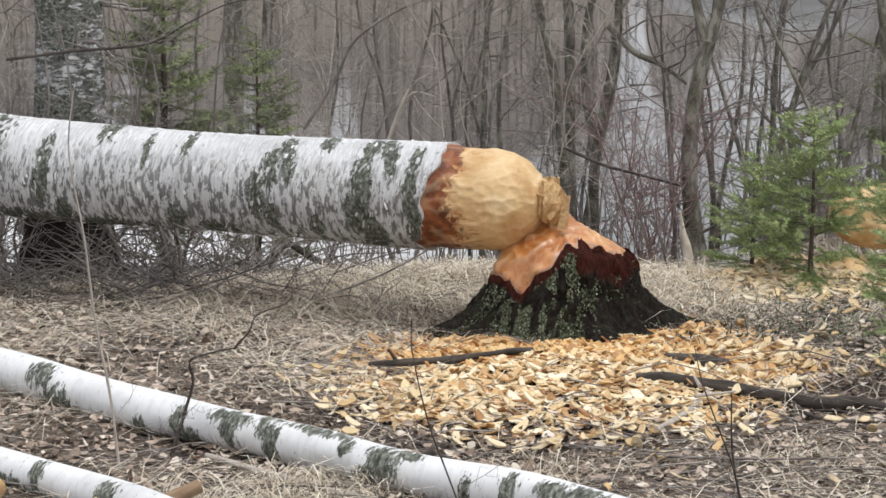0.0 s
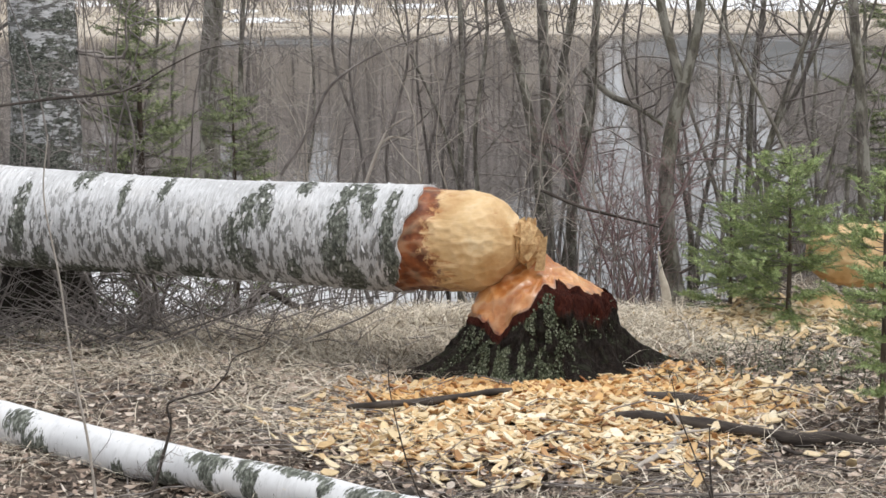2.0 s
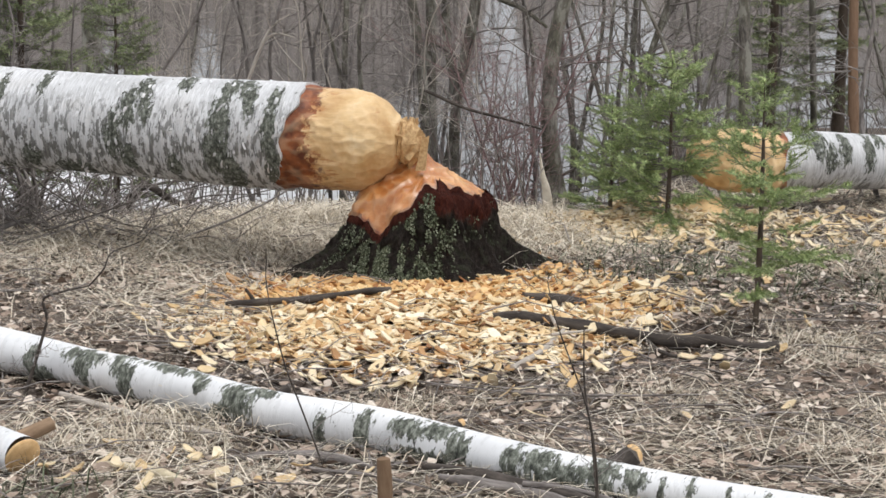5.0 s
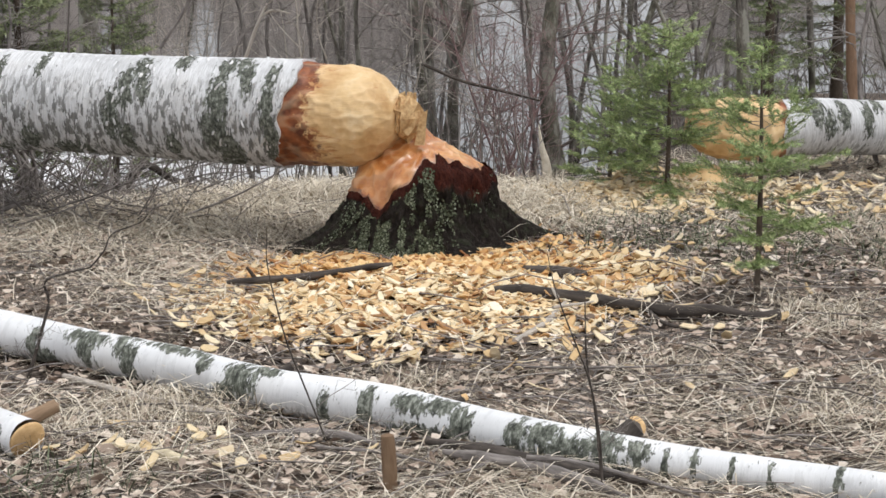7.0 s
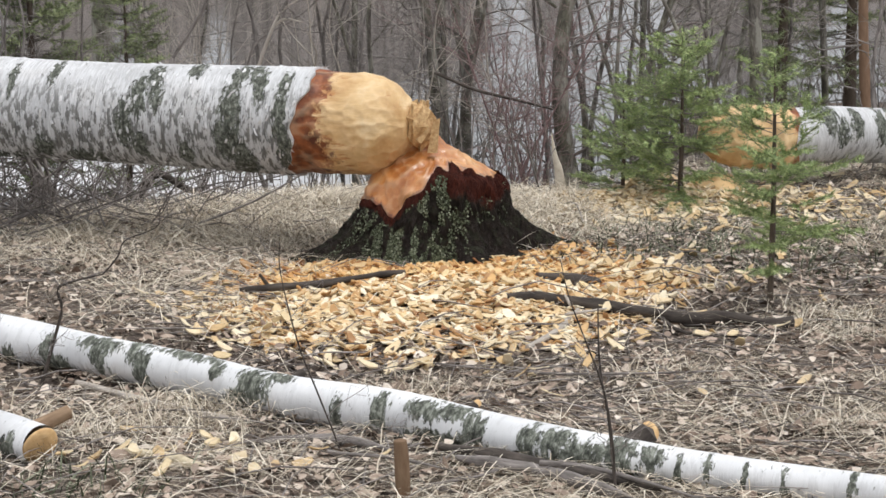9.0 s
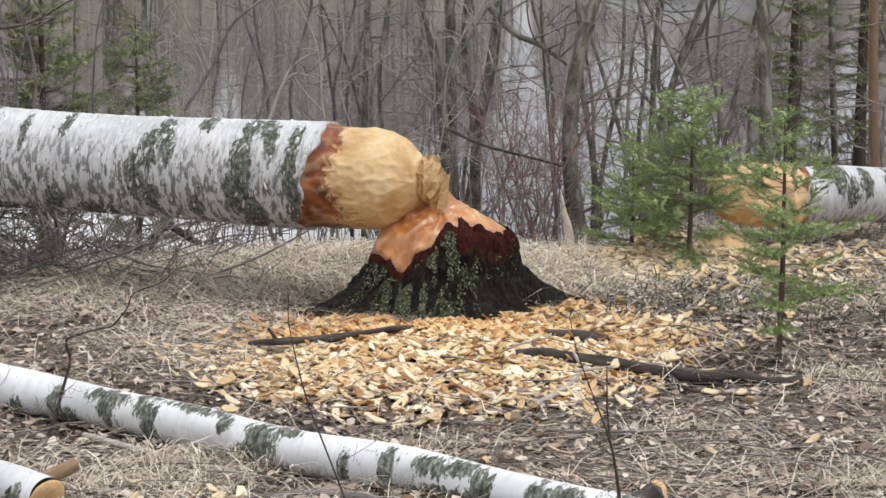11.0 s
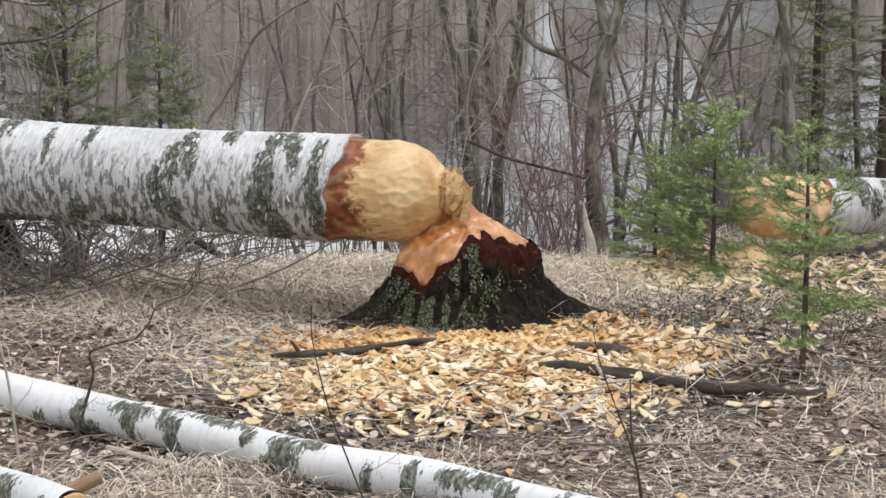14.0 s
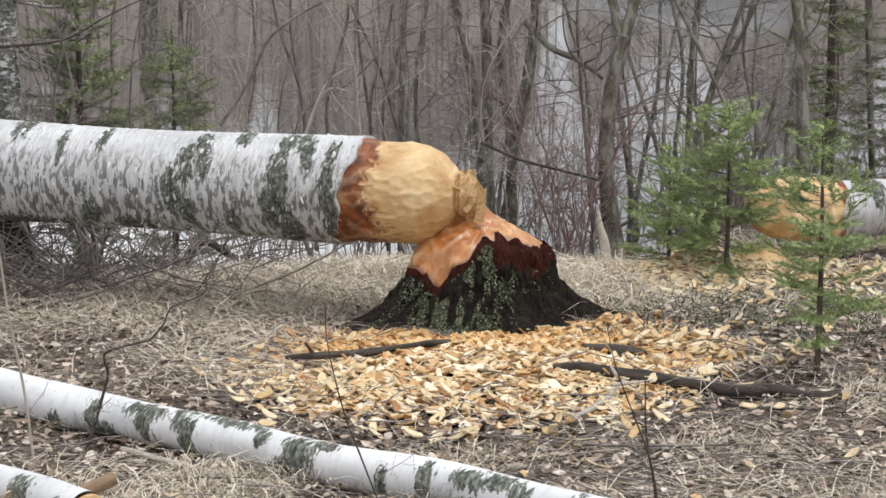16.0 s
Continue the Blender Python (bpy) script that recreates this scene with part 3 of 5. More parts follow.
def fallen_birch():
    top = thing("fallen_birch", "thick fallen white birch trunk, gnawed through, resting on its stump", "tree trunk")
    ang = np.linspace(0, 2 * np.pi, 180, endpoint=False)

    def r_bark(s, a):
        flare = 0.055 * np.exp(-((s - 2.75) / 0.22) ** 2) * (0.6 + 0.5 * np.cos(a - 0.4)) - 0.012 * smooth(3.0, 6, s)
        return 0.198 + 0.007 * np.exp(-(s - 0.4) / 0.5) + flare + 0.004 * np.sin(2 * a + s) + 0.006 * np.sin(s * 3.1 + 0.5)

    c, n, r, st, s, a = sweep(TRUNK_LINE, lambda u, aa: ring_at(aa) + (5.6 - ring_at(aa)) * u ** 1.35, r_bark, ang, 520, -1)
    # bark scars; those near 155 degrees also stand in for underside shade
    dark = [(s0 - 0.049 + np.interp(s0, [0.8, 1.1, 1.42, 1.745, 2.03, 2.4], [0, 0.02, 0.085, 0.13, 0.09, 0.05]), d0, ds * 1.1, dd * 1.2) for s0, d0, ds, dd in [(1.745, 15, 0.045, 26), (1.57, 48, 0.018, 26), (1.42, 30, 0.025, 24), (1.05, 32, 0.04, 18), (1.10, 58, 0.04, 26), (1.15, 92, 0.035, 28), (1.10, 120, 0.035, 18),
            (1.03, 60, 0.03, 20), (0.90, 18, 0.04, 20), (0.72, 28, 0.035, 24), (0.735, 70, 0.05, 30), (0.74, 108, 0.06, 30), (0.69, 140, 0.06, 26), (0.62, 44, 0.028, 24), (0.66, 25, 0.03, 20),
            (0.52, 42, 0.028, 20), (0.53, 75, 0.032, 30), (0.51, 118, 0.035, 30), (0.49, 150, 0.035, 20), (0.38, 25, 0.03, 24), (2.03, 72, 0.032, 40), (2.05, 100, 0.03, 26), (1.95, 140, 0.05, 20),
            (2.33, 80, 0.07, 50), (2.48, 25, 0.2, 36), (2.66, 60, 0.16, 44), (2.85, 20, 0.14, 40), (2.95, 75, 0.12, 40), (2.62, 115, 0.12, 20), (2.9, 120, 0.16, 26), (2.2, 155, 0.2, 16), (1.75, 158, 0.25, 14), (1.3, 150, 0.09, 16), (0.92, 128, 0.035, 14), (1.45, 132, 0.04, 16)]]
    rough = patch_mask(s, a, dark)
    # bark pattern thickens towards the underside, partly its shade put into the colour
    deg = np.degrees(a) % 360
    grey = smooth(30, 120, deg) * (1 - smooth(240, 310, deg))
    jag = vnoise(st, 60.0, 4, 3)
    r2 = r + rough * (0.004 + 0.005 * jag) + 0.0030 * vnoise(st * np.array([1, .16, .16]), 75.0, 6, 3)
    g = Geo()
    v = c + n * r2[:, None]
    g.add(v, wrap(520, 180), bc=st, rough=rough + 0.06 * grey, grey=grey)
    # the bark's own thickness where the teeth cut it
    inner = c[:180] + n[:180] * (r[:180, None] - 0.012)
    g.add(np.concatenate([inner, v[:180]]), wrap(2, 180), bc=np.concatenate([st[:180]] * 2), rough=np.zeros(360), grey=np.zeros(360))
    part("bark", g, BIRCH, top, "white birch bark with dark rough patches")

    # loose papery flakes that stand off the bark
    rng = np.random.default_rng(12)
    g = Geo()
    grid, out = v.reshape(520, 180, 3), n.reshape(520, 180, 3)
    for k in range(420):
        i, j, m = rng.integers(4, 330), rng.integers(0, 90), rng.integers(1, 6)
        q = [(j + t) % 180 for t in range(m + 1)]
        lift = rng.uniform(0.003, 0.009)
        low_edge = grid[i, q] + out[i, q] * 0.0015
        w = rng.uniform(0.004, 0.010)
        along = grid[i + 1, q] - grid[i, q]
        along *= w / (np.linalg.norm(along, axis=1, keepdims=True) + 1e-9)
        high = low_edge + along + out[i, q] * (lift * np.sin(np.linspace(0.5, 2.6, m + 1)))[:, None]
        cells = np.array([[t, t + 1, m + 2 + t, m + 1 + t] for t in range(m)])
        g.add(np.concatenate([low_edge, high]), cells, bc=np.concatenate([st.reshape(520, 180, 3)[i, q]] * 2) + rng.uniform(0, 9), rough=np.zeros(2 * m + 2), grey=np.zeros(2 * m + 2))
    part("peeling_bark", g, BIRCH, top, "thin peeling white bark flakes")["kind"] = "stuff"

    # the gnawed end
    rng = np.random.default_rng(11)

    def r_end(s, a):
        x = RING_S - s
        return np.interp(x, [-0.2, 0.10, 0.19, 0.24, 0.28, 0.312, 0.340, 0.362, 0.382], [0.201, 0.204, 0.201, 0.193, 0.177, 0.155, 0.124, 0.09, 0.004])

    c, n, r, st, s, a = sweep(TRUNK_LINE, lambda u, aa: (ring_at(aa) + 0.004) * (1 - u) + 0.001 * u, r_end, ang, 130, -1)
    depth = ring_at(a) - s
    p0 = c + n * r[:, None]
    cuts, ridge = scallop(p0 * np.array([0.75, 0.75, 1.35]), 520, rng, 0.0058)
    # red-brown rim spreads wider on the lower half, also painting in its shade
    low = smooth(60, 150, np.degrees(a) % 360) * (1 - smooth(200, 260, np.degrees(a) % 360))
    ring = np.clip(1.2 - depth / (0.12 + 0.17 * low), 0, 1)
    edge = 0.010 * smooth(0.0, 0.05, depth)
    g = Geo()
    g.add(c + n * (r - edge + cuts * smooth(0.01, 0.05, depth) + 0.003 * vnoise(p0, 30, 2))[:, None], wrap(130, 180), ring=ring, ridge=ridge)
    part("gnawed_end", g, WOOD, top, "pale gnawed wood covered with tooth marks and a red-brown rim")
    # the stub of a large limb at the fork and a peeling collar
    g = Geo()
    tube(g, [(-2.55, 9.34, 0.60), (-2.72, 9.28, 0.69), (-2.98, 9.2, 0.76), (-3.6, 9.1, 0.86)], [0.17, 0.13, 0.11, 0.10], 24, 30, 0.12, 5)
    part("limb", g, BIRCH, top, "rough limb leaving the trunk")
    g = Geo()
    tube(g, [(-2.46, 9.16, 0.46), (-2.5, 9.05, 0.2), (-2.46, 8.98, -0.04)], [0.022, 0.018, 0.014], 10, 14, 0.15, 6)
    part("broken_branch", g, DARK_STICK, top, "dark broken branch propping the trunk")
    # papery curls of bark at the cut
    for k in range(16):
        aa = radians(rng.uniform(-20, 150))
        sb = float(ring_at(np.array([aa]))[0]) + rng.uniform(0.0, 0.02)
        cc, nn, rr, _, _, _ = sweep(TRUNK_LINE, lambda u, x: sb + 0 * x, r_bark, np.array([aa, aa + 0.05]), 1, -1)
        q = cc + nn * (rr[:, None] + 0.001)
        tip = q.mean(0) + nn[0] * rng.uniform(0.006, 0.016) + np.array([rng.uniform(0.0, 0.02), -0.004, rng.uniform(-0.008, 0.008)])
        g = Geo()
        g.add([q[0], q[1], tip, (q[0] + tip) / 2 + nn[0] * 0.004], [[0, 1, 2, 3]], bc=np.zeros((4, 3)) + 0.1, rough=np.zeros(4), grey=np.zeros(4))
        part("bark_curl", g, BIRCH, top)
    return top


fallen_birch()


# ---- its stump ----
STUMP = np.array([0.05, 8.62, 0.018])


def stump_outline(phi, h):
    """Radius of the stump at the angle phi (from +x, counter-clockwise) and height h."""
    hs = np.array([-0.08, 0.03, 0.09, 0.135, 0.20, 0.25, 0.29, 0.31, 0.33, 0.367, 0.40, 0.43, 0.47])
    rs = np.array([0.33, 0.285, 0.272, 0.266, 0.256, 0.245, 0.228, 0.212, 0.188, 0.132, 0.085, 0.062, 0.03])
    r = np.interp(h, hs, rs)
    fall = np.exp(-np.clip(h + 0.06, 0, 1) / 0.095)
    for p0, w, k in ((3, 11, 0.52), (208, 17, 0.50), (256, 14, 0.22), (300, 13, 0.26), (328, 10, 0.20), (90, 30, 0.1), (150, 20, 0.15)):
        d = (np.degrees(phi) - p0 + 180) % 360 - 180
        r = r + k * fall * np.exp(-(d / w) ** 2)
    d = (np.degrees(phi) - 0 + 180) % 360 - 180
    r = r + 0.026 * np.exp(-(d / 60) ** 2) * np.exp(-((h - 0.26) / 0.07) ** 2)
    return r


def gnaw_height(phi):
    deg = np.degrees(phi) % 360
    xs = np.array([0, 40, 90, 150, 178, 192, 200, 210, 222, 238, 248, 264, 280, 297, 312, 335, 360])
    zs = np.array([0.285, 0.29, 0.25, 0.14, 0.12, 0.12, 0.19, 0.23, 0.195, 0.165, 0.20, 0.265, 0.33, 0.335, 0.325, 0.30, 0.285])
    return np.interp(deg, xs, zs) + 0.030 * vnoise(np.column_stack([deg.ravel() * 0.11, 0 * deg.ravel(), 0 * deg.ravel()]), 1.0, 13, 3).reshape(deg.shape)


def stump():
    top = thing("birch_stump", "beaver-gnawed birch stump with mossy black bark and wet orange wood", "tree stump")
    phi = np.linspace(0, 2 * np.pi, 160, endpoint=False)
    rng = np.random.default_rng(5)

    def surf(lo, hi, nu, inset):
        u = np.linspace(0, 1, nu)[:, None]
        h = lo(phi)[None, :] * (1 - u) + hi * u
        pp = np.repeat(phi[None, :], nu, 0)
        r = stump_outline(pp, h) - inset
        h, pp, r = h.ravel(), pp.ravel(), r.ravel()
        n = np.column_stack([np.cos(pp), np.sin(pp), 0.25 + 0 * pp])
        return STUMP + np.column_stack([r * np.cos(pp), r * np.sin(pp), h]), n, h, pp

    # bark below the gnawing
    p, n, h, pp = surf(gnaw_height, -0.06, 70, 0.0)
    furrow = 0.034 * vnoise(np.column_stack([np.cos(pp) * 7, np.sin(pp) * 7, h * 6]), 1.8, 3, 3) + 0.016 * vnoise(p * np.array([1, 1, 0.6]), 42, 5, 3)
    g = Geo()
    gh = gnaw_height(pp)
    right = np.exp(-(((np.degrees(pp) - 318 + 180) % 360 - 180) / 42) ** 2)
    g.add(p + n * furrow[:, None], wrap(70, 160, True), ring=np.clip(1.2 - (gh - h) / (0.04 + 0.13 * right), 0, 1))
    part("bark", g, STUMP_BARK, top, "black furrowed bark with moss and lichen")
    # gnawed wood above
    p, n, h, pp = surf(lambda f: gnaw_height(f) - 0.004, 0.47, 90, 0.012)
    cuts, ridge = scallop(p * np.array([1.2, 1.2, 0.8]), 300, rng, 0.0065)
    gh = gnaw_height(pp)
    g = Geo()
    n2 = n + np.array([0, 0, 0.7]) * smooth(0.28, 0.36, h)[:, None]
    left = np.exp(-(((np.degrees(pp) - 190 + 180) % 360 - 180) / 22) ** 2)
    g.add(p + n2 * (cuts - 0.005)[:, None] * smooth(0.0, 0.03, h - gh)[:, None], wrap(90, 160), ring=np.clip(0.75 - (h - gh) / 0.03, 0, 1) + 0.45 * left * (1 - smooth(0.18, 0.3, h)), ridge=ridge)
    part("gnawed_top", g, WOOD_WET, top, "wet orange gnawed wood with tooth marks")
    # torn hinge between stump and trunk
    g = Geo()
    lump = []
    for i, th in enumerate(np.linspace(-1.45, 1.45, 9)):
        for ph in np.linspace(0, 2 * np.pi, 13, endpoint=False):
            k = 1 + 0.28 * rng.uniform(-1, 1)
            lump.append(STUMP + np.array([-0.035 + 0.056 * k * np.cos(th) * np.cos(ph), -0.085 + 0.05 * k * np.cos(th) * np.sin(ph), 0.485 + 0.085 * np.sin(th) * (1 + 0.2 * rng.uniform(-1, 1))]))
    g.add(lump, wrap(9, 13))
    for k in range(20):
        a = rng.uniform(0, 2 * np.pi)
        rr = 0.052 * np.sqrt(rng.uniform(0, 1))
        b = STUMP + np.array([-0.045 + rr * np.cos(a) * 1.2, -0.085 + rr * np.sin(a), 0.44])
        hgt = rng.uniform(0.06, 0.13) + (0.02 if k % 5 == 0 else 0)
        w = rng.uniform(0.006, 0.014)
        tip = b + np.array([rng.normal(0.006, 0.01), rng.normal(0, 0.01), hgt])
        d = np.array([np.cos(a + 1.3), np.sin(a + 1.3), 0]) * w
        e = np.array([-d[1], d[0], 0]) * 0.5
        g.add([b - d - e, b + d - e, b + d + e, b - d + e, tip - d * 0.5 - e, tip + d * 0.6 - e * 0.3, tip + d * 0.3 + e, tip - d * 0.3 + e],
              [[0, 1, 5, 4], [1, 2, 6, 5], [2, 3, 7, 6], [3, 0, 4, 7], [4, 5, 6, 7]])
    for bx, w, hgt, lean in ((0.012, 0.018, 0.135, 0.016),):
        b = STUMP + np.array([bx, -0.135, 0.385])
        g.add([b + (-w, 0, 0), b + (w, 0, 0), b + (w * 1.2, 0.02, 0), b + (-w, 0.02, 0), b + (-w * 0.6 + lean, -0.008, hgt * 0.9), b + (w * 0.9 + lean, -0.004, hgt), b + (w * 0.8 + lean, 0.012, hgt * 0.97), b + (-w * 0.5 + lean, 0.012, hgt * 0.86)],
              [[0, 1, 5, 4], [1, 2, 6, 5], [2, 3, 7, 6], [3, 0, 4, 7], [4, 5, 6, 7]])
    part("torn_hinge", g, TORN, top, "splintered fibres left between stump and trunk", flat=True)["kind"] = "stuff"
    # small lichen and moss leaves on the bark
    g = Geo()
    for k in range(9000):
        f = radians(rng.choice([rng.uniform(195, 300), rng.uniform(225, 310), rng.uniform(215, 285), rng.uniform(0, 360)]))
        hh = rng.uniform(0.0, 1.0) ** 1.2 * (float(gnaw_height(np.array([f]))[0]) - 0.03)
        if vnoise(np.array([[f * 9, hh * 13, 0.0]]), 1.0, 31, 3)[0] < -0.12 + 0.35 * (f > radians(295)):
            continue
        r = float(stump_outline(np.array([f]), np.array([hh]))[0]) + 0.004
        p = STUMP + np.array([r * np.cos(f), r * np.sin(f), hh])
        nrm = np.array([np.cos(f), np.sin(f), rng.uniform(0.0, 0.8)])
        tx = np.array([-np.sin(f), np.cos(f), 0])
        ty = np.cross(nrm, tx)
        q, sz = rng.uniform(0, 6.28), rng.uniform(0.0022, 0.0054)
        u, w = tx * np.cos(q) + ty * np.sin(q), -tx * np.sin(q) + ty * np.cos(q)
        lift = nrm * rng.uniform(0.3, 1.0) * sz
        g.add([p - u * sz, p - w * sz * 0.8 + lift, p + u * sz + lift * 0.4, p + w * sz * 0.8 + lift * 1.2], [[0, 1, 2, 3]])
    m = part("lichen", g, LICHEN, top, "grey-green lichen and moss leaves", flat=True)
    m["kind"] = "stuff"
    return top


stump()


STUB = mat_bark("stub_bark", (0.20, 0.13, 0.08), (0.46, 0.33, 0.22))


# ---- felled birch poles on the ground ----
def cut_face(g, centre, axis, radius, tilt=(0, 0, 0), mat=0):
    """A slightly domed sawn or bitten face."""
    ax = np.array(axis, dtype=float) + np.array(tilt)
    ax /= np.linalg.norm(ax)
    sd = np.cross(ax, (0, 0, 1.0))
    sd /= np.linalg.norm(sd)
    up = np.cross(sd, ax)
    t = np.linspace(0, 2 * np.pi, 24, endpoint=False)
    rows = []
    for f, h in ((1.0, -0.004), (0.96, 0.003), (0.5, 0.005), (0.03, 0.006)):
        rows.append(np.array(centre) + ax * h + radius * f * (np.cos(t)[:, None] * sd + np.sin(t)[:, None] * up))
    g.add(np.concatenate(rows), wrap(4, 24), mat)


def pole(name, label, line, patches, stubs=(), seed=1, cut=False, group="felled birch poles"):
    """A thin birch pole along rows of x, y, radius lying on the ground."""
    top = thing(name, label, "log", group)
    rows = np.array(line, dtype=float)
    z = ground_z(rows[:, 0], rows[:, 1]) * 0.5 + rows[:, 2] * 0.92
    pts = np.column_stack([rows[:, 0], rows[:, 1], z])
    dist = np.concatenate([[0], np.cumsum(np.linalg.norm(np.diff(pts, axis=0), axis=1))])
    total = dist[-1]
    ang = np.linspace(0, 2 * np.pi, 40, endpoint=False)
    n = int(total * 75)
    c, nr, r, st, s, a = sweep(pts, lambda u, aa: 0.001 + (total - 0.002) * u, lambda s, aa: np.interp(s, dist, rows[:, 2]) * (1 + 0.03 * np.sin(2 * aa + 3 * s) + 0.03 * np.sin(s * 9 + seed)), ang, n)
    rough = patch_mask(s, a, [(s0, d0, ds * 1.15, dd * 1.25) for s0, d0, ds, dd in patches])
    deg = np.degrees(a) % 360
    # underside greyer and rougher, bark marks mixed with painted shade
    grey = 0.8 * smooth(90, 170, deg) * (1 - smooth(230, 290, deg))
    g = Geo()
    v = c + nr * (r + rough * (0.004 + 0.005 * vnoise(st, 70, seed, 2)))[:, None]
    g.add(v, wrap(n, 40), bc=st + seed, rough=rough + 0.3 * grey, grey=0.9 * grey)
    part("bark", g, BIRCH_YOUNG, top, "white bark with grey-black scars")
    d0 = pts[-1] - pts[-2]
    g = Geo()
    cut_face(g, pts[-1], d0, rows[-1, 2] * 0.97, (0, 0, -0.1))
    part("cut_end", g, CUT, top, "fresh pale cut end")
    for s0, vec, rad, wood in stubs:
        k = np.array([np.interp(s0, dist, pts[:, i]) for i in range(3)])
        vec = np.array(vec, dtype=float)
        g = Geo()
        tube(g, [k, k + vec * 0.6, k + vec], [rad * 1.25, rad, rad * 0.92], 12, 10, 0.18, seed + int(s0 * 7))
        b = part("branch_stub", g, STUB if wood == "tan" else DARK_STICK if wood != "pale" else BIRCH_YOUNG, top, "short stub of a lopped branch")
        if wood in ("cut", "pale"):
            g = Geo()
            cut_face(g, k + vec * 1.02, vec, rad * 0.88, (0.1, -0.2, 0.1))
            part("stub_face", g, CUT, b, "pale cut face")
    return top


pole("birch_pole", "long white birch pole with grey-black scars lying in dead grass",
     [(-3.6, 9.2, 0.075), (-2.9, 8.45, 0.073), (-2.15, 7.70, 0.070), (-1.45, 6.98, 0.066), (-1.26, 6.81, 0.064), (-0.685, 6.32, 0.062), (-0.345, 6.01, 0.060), (-0.03, 5.79, 0.058), (0.257, 5.55, 0.055), (0.53, 5.35, 0.050), (1.12, 5.05, 0.042), (2.0, 4.62, 0.036)],
     [(2.18, 60, 0.05, 50), (2.9, 50, 0.08, 40), (3.0, 110, 0.08, 40), (3.43, 120, 0.03, 30), (3.61, 90, 0.03, 60), (3.66, 120, 0.06, 30), (3.82, 40, 0.09, 35), (3.84, 80, 0.04, 40), (3.98, 30, 0.05, 40), (4.02, 80, 0.04, 50), (4.18, 14, 0.13, 20), (4.32, 45, 0.035, 25),
      (4.47, 55, 0.07, 50), (4.42, 120, 0.06, 40), (4.55, 20, 0.06, 20), (4.76, 100, 0.02, 50), (4.90, 75, 0.035, 55), (5.05, 45, 0.07, 30), (5.13, 30, 0.08, 30), (5.21, 80, 0.045, 60), (5.1, 130, 0.12, 30), (5.3, 140, 0.12, 30), (5.39, 70, 0.03, 60), (5.47, 50, 0.06, 40), (5.52, 105, 0.12, 60), (5.64, 60, 0.05, 70), (5.73, 60, 0.03, 40), (5.80, 90, 0.012, 70), (5.87, 70, 0.01, 70), (5.96, 80, 0.01, 50), (6.06, 90, 0.01, 70), (6.22, 60, 0.012, 60)],
     stubs=[(2.16, (0.16, 0.05, 0.12), 0.018, "pale"), (5.37, (0.02, -0.07, 0.02), 0.013, "cut"), (5.47, (0.12, -0.085, -0.015), 0.023, "cut"), (5.62, (0.075, 0.01, 0.062), 0.030, "cut"), (4.50, (0.085, 0.02, 0.055), 0.014, ""), (5.10, (0.07, 0.0, 0.055), 0.012, "cut")], seed=2)
pole("birch_pole", "short white birch pole with a sawn end among dead grass",
     [(-3.4, 7.75, 0.05), (-2.5, 6.98, 0.047), (-1.82, 6.36, 0.048), (-1.40, 5.98, 0.049), (-1.1, 5.70, 0.051), (-0.945, 5.53, 0.052)],
     [(1.3, 60, 0.08, 40), (1.9, 60, 0.06, 60), (2.4, 80, 0.06, 40), (2.75, 60, 0.03, 60), (3.07, 70, 0.05, 50), (3.24, 110, 0.04, 50), (2.6, 130, 0.1, 40)],
     stubs=[(3.2, (0.13, 0.05, 0.055), 0.020, "tan")], seed=5, cut=True)
pole("birch_pole", "thin cut birch branch beside the felled poles",
     [(-2.9, 7.1, 0.03), (-2.4, 6.68, 0.03), (-1.78, 6.14, 0.033), (-1.47, 5.84, 0.036)],
     [(0.6, 60, 0.1, 40), (1.2, 90, 0.1, 40), (1.5, 60, 0.06, 60)], seed=8)
pole("birch_pole", "stubby cut birch branch beside the felled poles",
     [(-2.5, 7.08, 0.03), (-2.0, 6.64, 0.032), (-1.70, 6.40, 0.036)],
     [(0.3, 60, 0.1, 40)], seed=9)


# ---- dark sticks on the chips ----
def stick(name, label, pts, radii, material=DARK_STICK, twigs=(), category="stick", sides=10, group=""):
    top = thing(name, label, category, group)
    g = Geo()
    tube(g, pts, radii, sides, max(20, len(pts) * 12), 0.5, int(abs(pts[0][0]) * 100))
    part("stem", g, material, top)
    for tp, tr in twigs:
        g = Geo()
        tube(g, tp, tr, 6, 10, 0.15, 3)
        part("twig", g, material, top)
    return top


def rest(pts, lift):
    p = np.array(pts, dtype=float)
    return np.column_stack([p[:, 0], p[:, 1], ground_z(p[:, 0], p[:, 1]) + lift])


stick("fallen_stick", "dark wet stick lying across the wood chips", rest([(-0.60, 7.59), (-0.50, 7.545), (-0.40, 7.58), (-0.30, 7.60), (-0.18, 7.67), (-0.04, 7.74)], 0.05), [0.007, 0.017, 0.013, 0.015, 0.012, 0.007], twigs=[(rest([(-0.5, 7.56), (-0.53, 7.54)], 0.07) + np.array([[0, 0, -0.02], [0, 0, 0.03]]), [0.008, 0.005])])
stick("fallen_stick", "thick dark rotting branch at the edge of the chips", rest([(0.29, 7.38), (0.40, 7.37), (0.52, 7.31), (0.66, 7.25), (0.75, 7.22), (0.9, 7.13), (1.0, 7.13), (1.12, 7.05), (1.20, 7.04)], 0.026), [0.014, 0.024, 0.021, 0.025, 0.02, 0.022, 0.017, 0.015, 0.026], twigs=[(rest([(1.0, 7.12), (1.12, 7.2), (1.25, 7.22)], 0.02), [0.006, 0.005, 0.003]), (rest([(0.78, 7.22), (0.86, 7.0), (1.1, 6.86)], 0.02), [0.008, 0.006, 0.003])])
